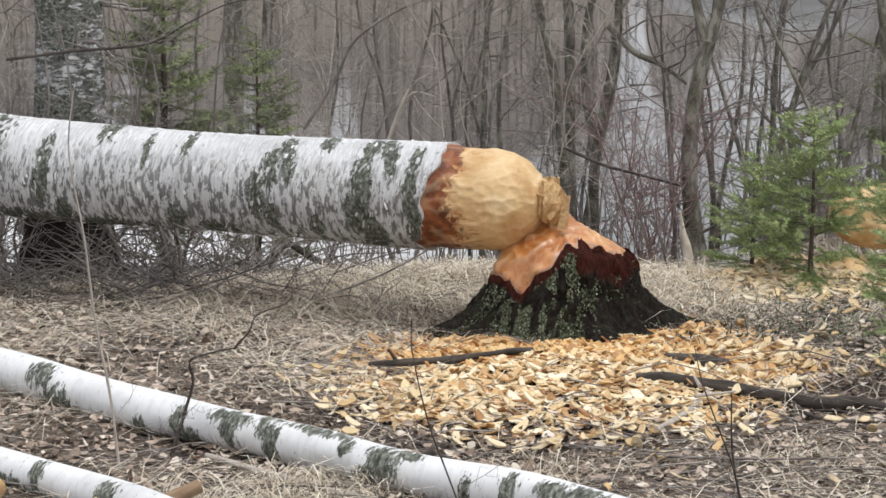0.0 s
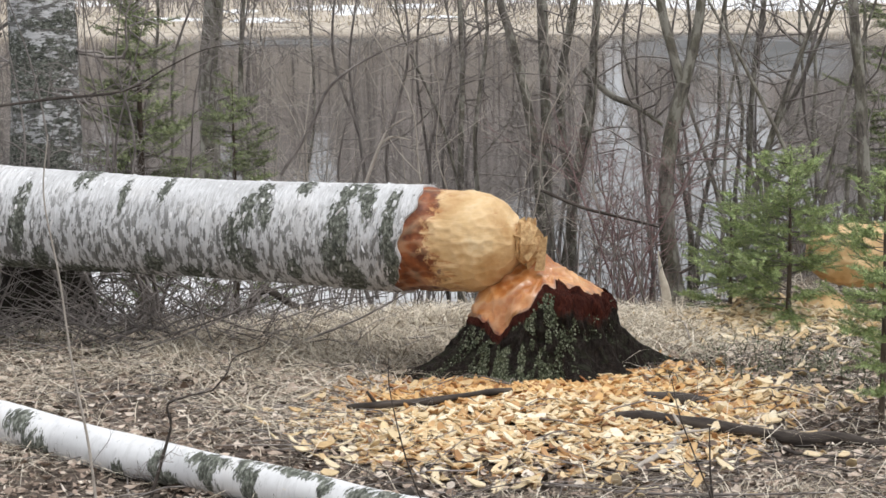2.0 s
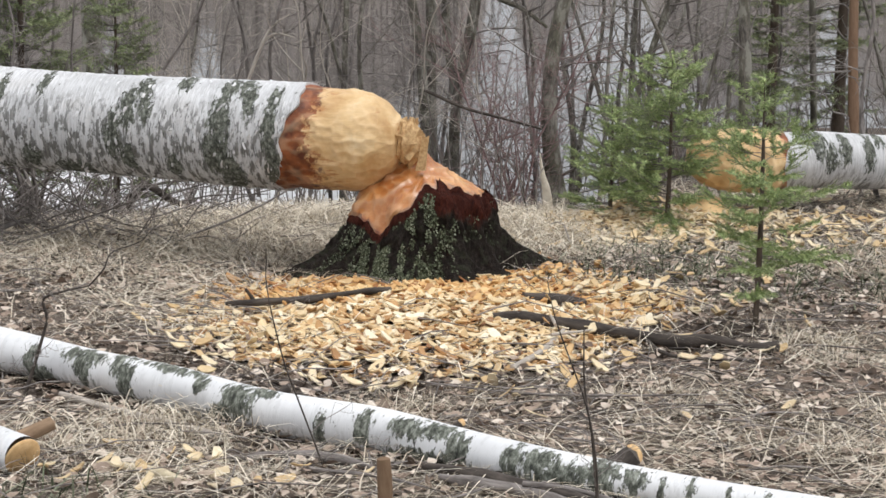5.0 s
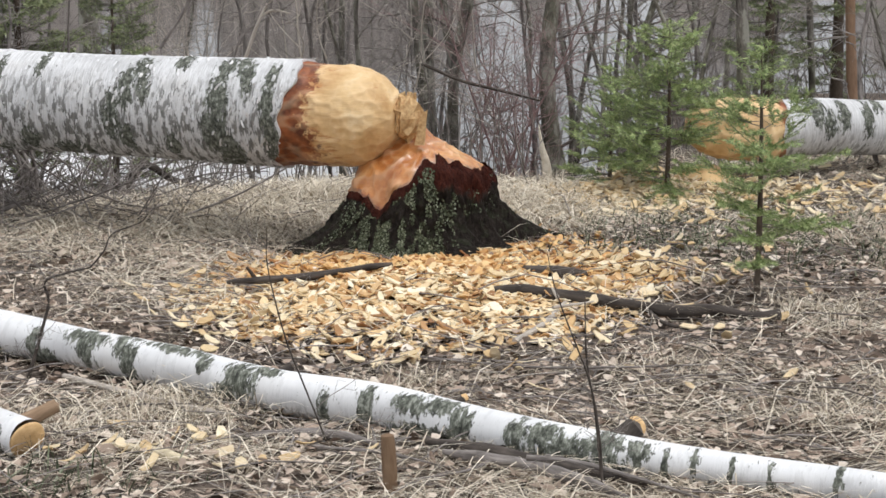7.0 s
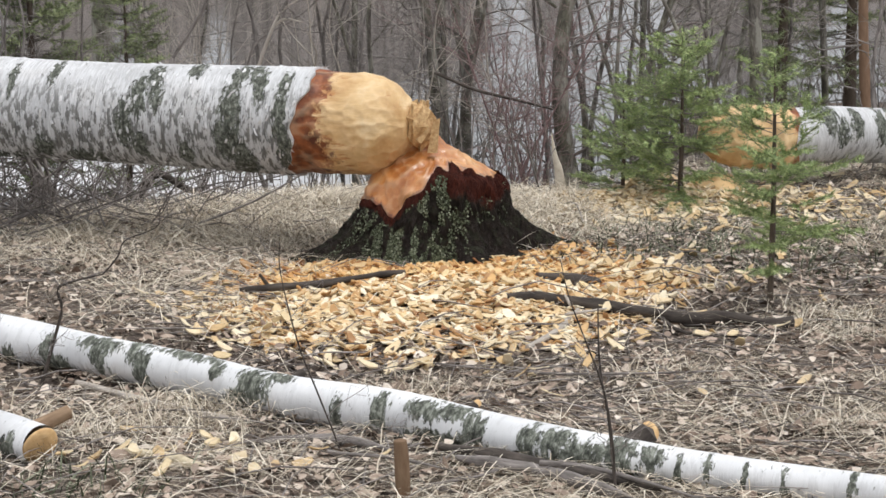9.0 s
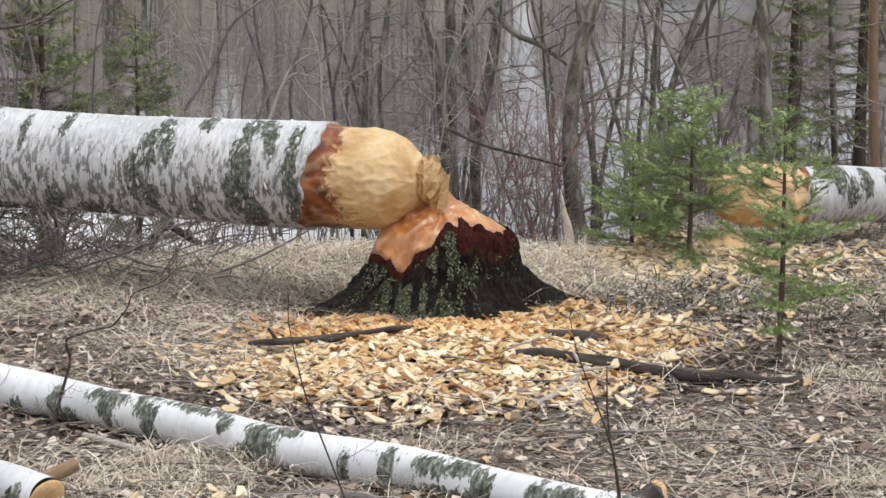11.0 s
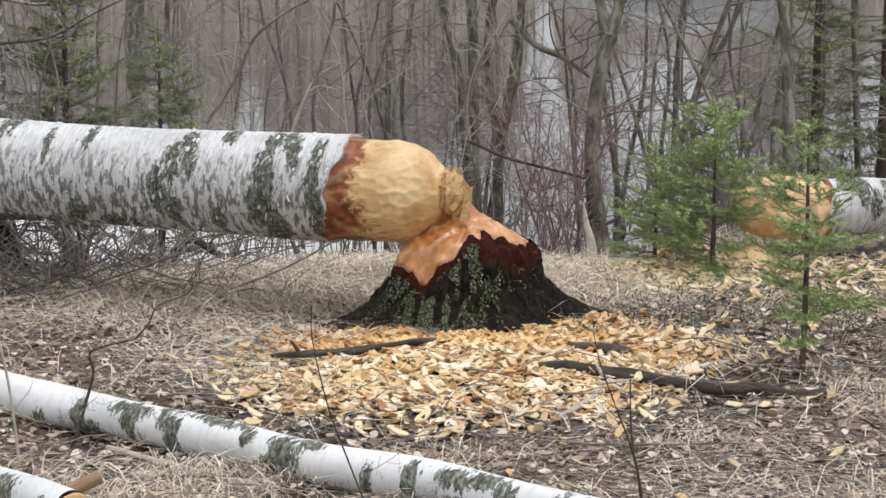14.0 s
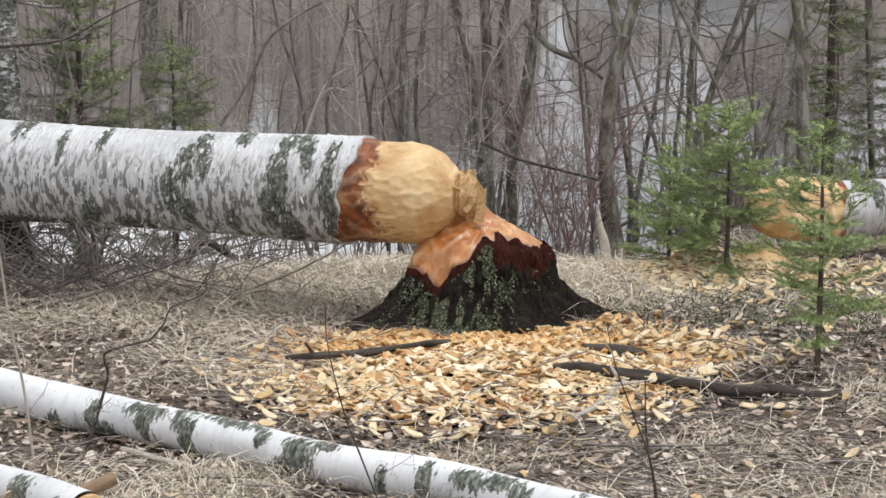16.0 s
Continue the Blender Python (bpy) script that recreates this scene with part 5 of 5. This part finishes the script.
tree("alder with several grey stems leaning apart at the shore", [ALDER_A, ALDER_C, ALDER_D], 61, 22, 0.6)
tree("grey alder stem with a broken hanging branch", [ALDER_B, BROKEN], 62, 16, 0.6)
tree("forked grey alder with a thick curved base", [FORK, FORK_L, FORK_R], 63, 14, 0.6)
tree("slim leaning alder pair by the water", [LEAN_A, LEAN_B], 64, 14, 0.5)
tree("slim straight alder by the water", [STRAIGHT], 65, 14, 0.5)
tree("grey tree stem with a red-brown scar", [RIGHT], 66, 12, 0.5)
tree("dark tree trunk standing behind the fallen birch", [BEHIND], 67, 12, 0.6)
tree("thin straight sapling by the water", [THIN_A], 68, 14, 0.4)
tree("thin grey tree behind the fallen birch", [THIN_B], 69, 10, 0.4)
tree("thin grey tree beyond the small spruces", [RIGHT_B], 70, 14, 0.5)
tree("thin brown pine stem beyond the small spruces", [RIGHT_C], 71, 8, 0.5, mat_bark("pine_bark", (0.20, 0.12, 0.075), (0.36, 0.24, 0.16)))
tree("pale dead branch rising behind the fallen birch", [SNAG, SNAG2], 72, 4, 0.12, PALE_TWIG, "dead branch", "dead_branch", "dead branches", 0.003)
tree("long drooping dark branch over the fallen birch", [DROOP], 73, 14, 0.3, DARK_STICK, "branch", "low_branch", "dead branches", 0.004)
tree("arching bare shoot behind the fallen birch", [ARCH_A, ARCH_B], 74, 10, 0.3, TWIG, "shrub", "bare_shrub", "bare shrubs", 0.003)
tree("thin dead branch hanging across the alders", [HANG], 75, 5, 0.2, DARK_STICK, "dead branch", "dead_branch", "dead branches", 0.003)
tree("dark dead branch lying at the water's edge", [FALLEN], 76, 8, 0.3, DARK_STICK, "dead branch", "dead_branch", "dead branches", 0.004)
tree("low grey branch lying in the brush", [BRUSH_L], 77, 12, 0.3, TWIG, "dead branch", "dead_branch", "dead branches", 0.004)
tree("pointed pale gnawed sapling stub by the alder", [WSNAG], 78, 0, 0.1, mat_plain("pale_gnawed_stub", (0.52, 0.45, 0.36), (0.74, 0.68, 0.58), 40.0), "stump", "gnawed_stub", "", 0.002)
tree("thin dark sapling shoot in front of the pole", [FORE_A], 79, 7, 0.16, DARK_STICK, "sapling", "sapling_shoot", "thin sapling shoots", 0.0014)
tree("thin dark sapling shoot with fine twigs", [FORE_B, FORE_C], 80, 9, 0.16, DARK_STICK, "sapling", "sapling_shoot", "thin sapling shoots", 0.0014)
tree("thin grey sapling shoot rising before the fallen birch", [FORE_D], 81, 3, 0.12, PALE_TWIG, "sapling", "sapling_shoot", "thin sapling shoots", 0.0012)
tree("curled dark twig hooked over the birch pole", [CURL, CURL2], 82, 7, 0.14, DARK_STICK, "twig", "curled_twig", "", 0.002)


def standing_birch():
    top = thing("birch_tree", "old standing birch with shaggy grey bark and a dark base", "birch tree")
    rows = np.array(BIRCH_STAND)
    rows[0, 2] = -0.1
    g = Geo()
    ang = np.linspace(0, 2 * np.pi, 64, endpoint=False)
    d = np.concatenate([[0], np.cumsum(np.linalg.norm(np.diff(rows[:, :3], axis=0), axis=1))])
    c, n, r, st, s, a = sweep(rows[:, :3], lambda u, aa: 0.001 + (d[-1] - 0.01) * u, lambda s, aa: np.interp(s, d, rows[:, 3]), ang, 220)
    q = vnoise(st * np.array([1.6, 0.6, 0.6]), 7.0, 77, 3)
    rough = 0.36 + 0.5 * smooth(-0.2, 0.08, q)
    rough = np.maximum(rough * (1 - 0.2 * smooth(0.8, 1.2, s)), 1.2 * (1 - smooth(0.42, 0.62, s)))
    g.add(c + n * (r + rough * (0.012 * vnoise(st, 30, 3, 3)))[:, None], wrap(220, 64), bc=st, rough=rough, grey=np.ones(len(s)))
    part("trunk", g, BIRCH, top, "shaggy grey and white bark")
    g = Geo()
    ph = np.linspace(0, 2 * np.pi, 56, endpoint=False)
    ring = []
    for zz in np.linspace(-0.14, 0.42, 26):
        rr = (np.interp(zz, [-0.14, 0.0, 0.12, 0.3, 0.42], [0.30, 0.235, 0.208, 0.19, 0.172]) + 0.012 * vnoise(np.column_stack([np.cos(ph) * 3, np.sin(ph) * 3, 0 * ph + zz * 6]), 2.0, 19, 3))
        ring.append(np.column_stack([rows[1, 0] + rr * np.cos(ph), rows[1, 1] + rr * np.sin(ph), 0 * ph + zz]))
    g.add(np.concatenate(ring), wrap(26, 56), ring=np.zeros(26 * 56))
    part("trunk_base", g, STUMP_BARK, top, "black furrowed bark at the foot")
    g = Geo()
    rng = np.random.default_rng(9)
    twiggery(g, rows[1:, :3], rows[1:, 3], rng, 16, 0.7, radius=0.012, sweep_up=0.0)
    part("crown", g, TWIG, top)


standing_birch()


# ---- thicket of saplings, made from a few kinds and set out by chance ----
def sapling_kind(seed, height, material, twigs, thick):
    rng = np.random.default_rng(seed)
    top = thing("bare_sapling", "bare thin grey-brown sapling in the shore thicket", "sapling", "saplings of the shore thicket")
    gt = Geo()
    for k in range(rng.integers(1, 4)):
        lean = rng.normal(0, 0.14, 2)
        pts, rad = [], []
        b = rng.normal(0, 0.03, 2) * (k > 0)
        for f in np.linspace(0, 1, 6):
            wob = rng.normal(0, 0.022, 2) * height * (f > 0)
            pts.append((b[0] + lean[0] * f * height + wob[0], b[1] + lean[1] * f * height + wob[1], -0.12 + f * height * (1 - 0.2 * (k > 0))))
            rad.append(thick * (1 - 0.8 * f) * (0.7 if k else 1))
        g = Geo()
        tube(g, pts, rad, 6, 22, 0.08, seed + k)
        part("stem", g, material, top)
        twiggery(gt, pts, rad, rng, twigs, height * 0.26, radius=0.0036, sweep_up=0.6)
    part("crown", gt, material, top)
    return top


def thicket():
    rng = np.random.default_rng(17)
    kinds = [sapling_kind(200 + k, h, m, tw, th) for k, (h, m, tw, th) in enumerate([(2.6, TWIG, 14, 0.013), (2.2, ALDER, 13, 0.015), (1.7, TWIG, 15, 0.010), (2.9, ALDER, 12, 0.017), (1.3, TWIG_RED, 18, 0.008), (2.0, PALE_TWIG, 13, 0.007), (1.1, TWIG, 16, 0.008)])]
    spots = []
    for k in range(74):
        x, y = rng.uniform(-4.2, 3.6), rng.uniform(10.5, 13.6)
        if -0.35 < x / y * 10 < -0.2 and y < 10.8:
            y += 1
        if abs(x / y - 0.0405) < 0.012 and rng.random() < 0.85:
            continue
        spots.append((x, y, None))
    for k in range(4):
        spots.append((rng.uniform(0.3, 0.75), rng.uniform(11.0, 12.0), 4))
    for k in range(34):
        spots.append((rng.uniform(-3.4, -1.6), rng.uniform(9.7, 10.9), 6 if k % 2 else 2))
    for k in range(18):
        y = rng.uniform(11.2, 15.5)
        spots.append((y * rng.uniform(0.068, 0.20), y, [0, 1, 2, 5, 6, 3][k % 6]))
    for k in range(5):
        y = rng.uniform(11.0, 13.0)
        spots.append((y * rng.uniform(-0.12, 0.02), y, [0, 5, 2][k % 3]))
    first = set()
    for x, y, kind in spots:
        k = int(rng.integers(0, 7)) if kind is None else kind
        if kind is None and k == 4 and not 0.2 < x < 1.2:
            k = 5
        m = pose(x, y, gz(x, y), rng.normal(0, 3), rng.normal(0, 3), rng.uniform(0, 360))
        if k in first:
            copy_thing(kinds[k], m)
        else:
            kinds[k].matrix_basis = m
            first.add(k)


thicket()


# ---- ground cover ----
def brush():
    """Tangle of dead twigs and low shoots on the ground."""
    rng = np.random.default_rng(23)
    g = Geo()
    for k in range(2600):
        if k < 950:
            x, y = rng.uniform(-3.6, -0.4), rng.uniform(8.9, 11.4)
            h = rng.uniform(0.0, 0.22) * (1 if x < -1.2 else 0.5)
        else:
            y = rng.uniform(4.9, 11.5)
            x = rng.uniform(-0.33, 0.30) * y
            h = rng.uniform(0.0, 0.03)
        a = rng.uniform(0, 2 * np.pi)
        ln = rng.uniform(0.1, 0.45)
        z = gz(x, y)
        b = np.array([x, y, z + h * 0.3 + 0.004])
        e = b + np.array([np.cos(a) * ln, np.sin(a) * ln, h + rng.uniform(-0.005, 0.02)])
        e[2] = max(e[2], gz(e[0], e[1]) + 0.004)
        m = (b + e) / 2 + rng.normal(0, 0.03, 3) * ln * 2
        m[2] = max(m[2], z + 0.005)
        r = rng.uniform(0.0012, 0.0035)
        tube(g, [b, m, e], [r, r * 0.8, r * 0.4], 4, 5, cap=False)
    for k in range(430):
        x, y = rng.uniform(-3.6, 0.75), rng.uniform(10.0, 12.2)
        z = gz(x, y)
        h = rng.uniform(0.15, 0.75)
        d = np.array([rng.normal(0, 0.22), rng.normal(0, 0.2), 1.0]) * h
        b = np.array([x, y, z - 0.03])
        r = rng.uniform(0.0018, 0.005)
        tube(g, [b, b + d * 0.5 + rng.normal(0, 0.03, 3), b + d], [r, r * 0.75, r * 0.35], 4, 6, cap=False)
    for k in range(420):
        x, y = rng.uniform(0.9, 3.6), rng.uniform(10.6, 14.5)
        z, h = gz(x, y), rng.uniform(0.1, 0.6)
        b = np.array([x, y, z - 0.02])
        d = np.array([rng.normal(0, 0.45), rng.normal(0, 0.3), 1.0]) * h
        r = rng.uniform(0.0018, 0.0045)
        tube(g, [b, b + d * 0.5 + rng.normal(0, 0.04, 3), b + d], [r, r * 0.75, r * 0.35], 4, 6, cap=False)
    for k in range(260):
        x, y = rng.uniform(-3.6, -0.9), rng.uniform(9.0, 10.9)
        z, ln, a = gz(x, y), rng.uniform(0.25, 0.8), rng.uniform(0, 2 * np.pi)
        b = np.array([x, y, z + rng.uniform(0, 0.05)])
        e = b + np.array([np.cos(a) * ln, np.sin(a) * ln * 0.5, rng.uniform(0.02, 0.35)])
        r = rng.uniform(0.002, 0.0055)
        tube(g, [b, (b + e) / 2 + rng.normal(0, 0.05, 3), e], [r, r * 0.8, r * 0.4], 4, 7, cap=False)
    tagged(part("dead_twigs", g, TWIG), "tangle of dead grey-brown twigs on the ground", "twigs", kind="stuff")


def grass():
    rng = np.random.default_rng(29)
    g = Geo()
    n = 54000
    y = rng.uniform(4.7, 11.2, n)
    x = rng.uniform(-0.36, 0.31, n) * y
    p = np.column_stack([x, y, 0 * x])
    dens = 0.34 + 1.5 * vnoise(p, 2.0, 41, 3) + 0.55 * smooth(8.4, 9.0, y) * (1 - smooth(10.4, 10.9, y)) * smooth(-1.7, -1.2, x)
    chip = np.exp(-(((x - 0.1) / 0.62) ** 4 + ((y - 7.6) / 0.85) ** 4))
    keep = rng.random(n) < np.clip(dens, 0.10, 1) * (1 - 0.97 * chip)
    x, y = x[keep], y[keep]
    h = rng.uniform(0.05, 0.21, len(x))
    blades(g, x, y, h, 0.0034, rng, 2.4, 0.40)
    n = 24000
    y = rng.uniform(8.75, 10.5, n)
    x = rng.uniform(-1.45, 0.72, n)
    keep = (np.hypot(x - 0.05, y - 8.66) > 0.5) & (rng.random(n) < 0.35 + 0.65 * vnoise(np.column_stack([x, y, 0 * x]), 1.8, 52, 2))
    blades(g, x[keep], y[keep], rng.uniform(0.1, 0.26, keep.sum()), 0.0052, rng, 1.6, 0.35)
    tagged(part("dead_grass", g, GRASS, flat=True), "flattened straw-coloured dead grass", "grass", kind="stuff")
    g = Geo()
    for cx, cy, m, hh in [(-0.55, 6.05, 260, 0.14), (-0.62, 5.85, 160, 0.12), (1.35, 7.2, 200, 0.12), (-0.25, 8.9, 160, 0.14), (0.75, 6.5, 120, 0.1), (-0.9, 9.4, 240, 0.2), (-0.4, 9.6, 240, 0.2), (0.2, 9.6, 240, 0.18), (0.55, 9.5, 160, 0.16), (-0.75, 8.95, 160, 0.16), (0.05, 6.35, 140, 0.1), (-0.9, 5.75, 160, 0.12), (1.1, 5.9, 120, 0.09)]:
        x, y = rng.normal(cx, 0.12, m), rng.normal(cy, 0.10, m)
        blades(g, x, y, rng.uniform(0.5, 1.0, m) * hh * 1.3, 0.004, rng, 0.9, 0.35)
    tagged(part("grass_tufts", g, GRASS, flat=True), "tufts of straw-coloured dead grass", "grass", kind="stuff")


def litter():
    rng = np.random.default_rng(31)
    n = 36000
    y = rng.uniform(4.6, 11.0, n)
    x = rng.uniform(-0.37, 0.31, n) * y
    chip = np.exp(-(((x - 0.1) / 0.58) ** 4 + ((y - 7.6) / 0.8) ** 4))
    keep = rng.random(n) < 1 - 0.93 * chip
    x, y = x[keep], y[keep]
    n = len(x)
    z = ground_z(x, y) + rng.uniform(0.002, 0.018, n)
    a = rng.uniform(0, 2 * np.pi, n)
    l, w = rng.uniform(0.008, 0.026, n), rng.uniform(0.003, 0.011, n)
    tilt, curl = rng.normal(0, 0.5, n), rng.uniform(0.0, 0.012, n)
    ux, uy, vx, vy = np.cos(a), np.sin(a), -np.sin(a), np.cos(a)
    rows = []
    for f, k, up in ((-1, 0.1, 1.0), (-0.3, 1.0, 0.0), (0.4, 0.85, 0.2), (1, 0.1, 1.0)):
        for s in (-1, 1):
            rows.append(np.column_stack([x + ux * l * f + vx * w * k * s, y + uy * l * f + vy * w * k * s, z + curl * up + np.abs(tilt) * w * k * (s * np.sign(tilt) + 1)]))
    v = np.stack(rows, 1).reshape(-1, 3)
    b = (np.arange(n) * 8)[:, None]
    f = np.concatenate([b + np.array([[0, 1, 3, 2]]), b + np.array([[2, 3, 5, 4]]), b + np.array([[4, 5, 7, 6]])])
    g = Geo()
    g.add(v, f)
    tagged(part("leaf_litter", g, LITTER, flat=True), "brown curled dead leaves covering the ground", "leaves", kind="stuff")


def low_green():
    rng = np.random.default_rng(37)
    g = Geo()
    for cx, cy, m, sp in [(1.0, 8.6, 500, 0.25), (1.6, 8.4, 500, 0.3), (1.25, 9.3, 400, 0.3), (-2.0, 9.7, 500, 0.4), (-0.8, 5.25, 150, 0.12), (1.9, 9.2, 400, 0.4)]:
        x, y = rng.normal(cx, sp, m), rng.normal(cy, sp, m)
        blades(g, x, y, rng.uniform(0.03, 0.10, m), 0.006, rng, 0.8, 0.1)
    tagged(part("low_plants", g, LICHEN, flat=True), "low dull green sprigs among the litter", "plants", kind="stuff")


brush()
grass()
litter()
low_green()


# ---- wood chips ----
def chip_mesh(k):
    rng = np.random.default_rng(300 + k)
    l, w, t = rng.uniform(0.020, 0.036), rng.uniform(0.009, 0.017), rng.uniform(0.002, 0.005)
    v = []
    for f, wk, up in ((-1, 0.55, 0.004), (-0.3, 1.0, 0.0), (0.45, 0.9, 0.001), (1, rng.uniform(0.2, 0.6), rng.uniform(0.002, 0.007))):
        for s in (-1, 1):
            j = rng.normal(0, 0.0015)
            v.append((f * l + j, s * w * wk + j, up))
            v.append((f * l + j, s * w * wk * 0.92 + j, up + t))
    f = []
    for i in range(3):
        a = i * 4
        f += [[a, a + 2, a + 6, a + 4], [a + 1, a + 5, a + 7, a + 3], [a, a + 4, a + 5, a + 1], [a + 2, a + 3, a + 7, a + 6]]
    f += [[0, 1, 3, 2], [12, 14, 15, 13]]
    return np.array(v), np.array(f)


def chips():
    rng = np.random.default_rng(47)
    kinds = [chip_mesh(k) for k in range(9)]
    top = thing("chip_pile", "heap of fresh yellow-orange beaver wood chips round the stump", "wood chips")
    meshes = []
    for v, f in kinds:
        g = Geo()
        g.add(v, f)
        me = g.mesh("chip", True)
        me.materials.append(CHIP_ONE)
        meshes.append(me)
    rest_geo, near_geo, made, n = Geo(), Geo(), 0, 0
    while n < 6200:
        a, r = rng.uniform(0, 2 * np.pi), rng.uniform(0, 1) ** 0.62
        x = 0.10 + 0.90 * r * np.cos(a) + 0.14 * r * np.sin(a)
        y = 7.74 + 1.16 * r * np.sin(a)
        if r > 0.62 and rng.random() < (r - 0.62) * 2.3:
            continue
        if np.hypot(x - STUMP[0], y - STUMP[1]) < float(stump_outline(np.array([math.atan2(y - STUMP[1], x - STUMP[0])]), np.array([0.03]))[0]) - 0.01:
            continue
        n += 1
        z = gz(x, y) + 0.002 + rng.uniform(0.0, 0.045) * max(0.12, 1 - r * 0.9)
        m = pose(x, y, z, rng.normal(0, 16), rng.normal(0, 16), rng.uniform(0, 360)) @ Matrix.Scale(rng.uniform(0.5, 1.3), 4)
        k = int(rng.integers(0, 9))
        if y < 7.25 and made < 300 and n % 3:
            ob = new("chip", meshes[k])
            ob.parent = top
            ob.matrix_basis = m
            made += 1
        else:
            mm = np.array(m)
            (near_geo if y > 7.85 - 0.35 * rng.random() else rest_geo).add(kinds[k][0] @ mm[:3, :3].T + mm[:3, 3], kinds[k][1])
    part("damp_chip_layer", near_geo, CHIP_ORANGE, top, "orange damp chips close to the stump", flat=True)["kind"] = "stuff"
    p = part("chip_layer", rest_geo, CHIP, top, "dense layer of chips", flat=True)
    p["kind"] = "stuff"
    # chips by the second stump and strays
    g = Geo()
    for cx, cy, sx, sy, m in [(0.95, 9.75, 0.4, 0.24, 700), (1.6, 9.6, 0.45, 0.3, 380), (0.75, 10.3, 0.35, 0.2, 160), (-0.6, 5.5, 0.22, 0.12, 26), (0.4, 6.75, 0.5, 0.3, 60), (0.75, 8.0, 0.28, 0.25, 190), (-0.55, 7.3, 0.2, 0.3, 60)]:
        for k in range(m):
            x, y = rng.normal(cx, sx), rng.normal(cy, sy)
            mm = np.array(pose(x, y, gz(x, y) + rng.uniform(0.012, 0.04), rng.normal(0, 20), rng.normal(0, 20), rng.uniform(0, 360)))
            v, f = kinds[k % 9]
            g.add(v @ mm[:3, :3].T + mm[:3, 3], f)
    tagged(part("far_chips", g, CHIP_PALE, flat=True), "pale wood chips strewn near the second stump", "wood chips", kind="stuff")


def mat_chip_one():
    m = Mat("wood_chip_piece")
    col = m.ramp(m.random("object"), (0.0, (0.42, 0.22, 0.10)), (0.2, (0.60, 0.41, 0.21)), (0.6, (0.74, 0.60, 0.39)), (1.0, (0.84, 0.77, 0.61)))
    g = m.noise(m.pos(scale=(30, 160, 160)), 1.0, 3, 0.6)
    return m.done(m.mix(0.5, col, m.ramp(g, (0.25, 0.35), (0.75, 0.68)), "OVERLAY"), 0.6, None, 0.2)


CHIP_ONE = mat_chip_one()
CHIP_PALE = mat_island("pale_wood_chip", [(0.0, (0.50, 0.34, 0.17)), (0.5, (0.64, 0.50, 0.30)), (1.0, (0.74, 0.64, 0.46))], 0.6, 60.0)
chips()
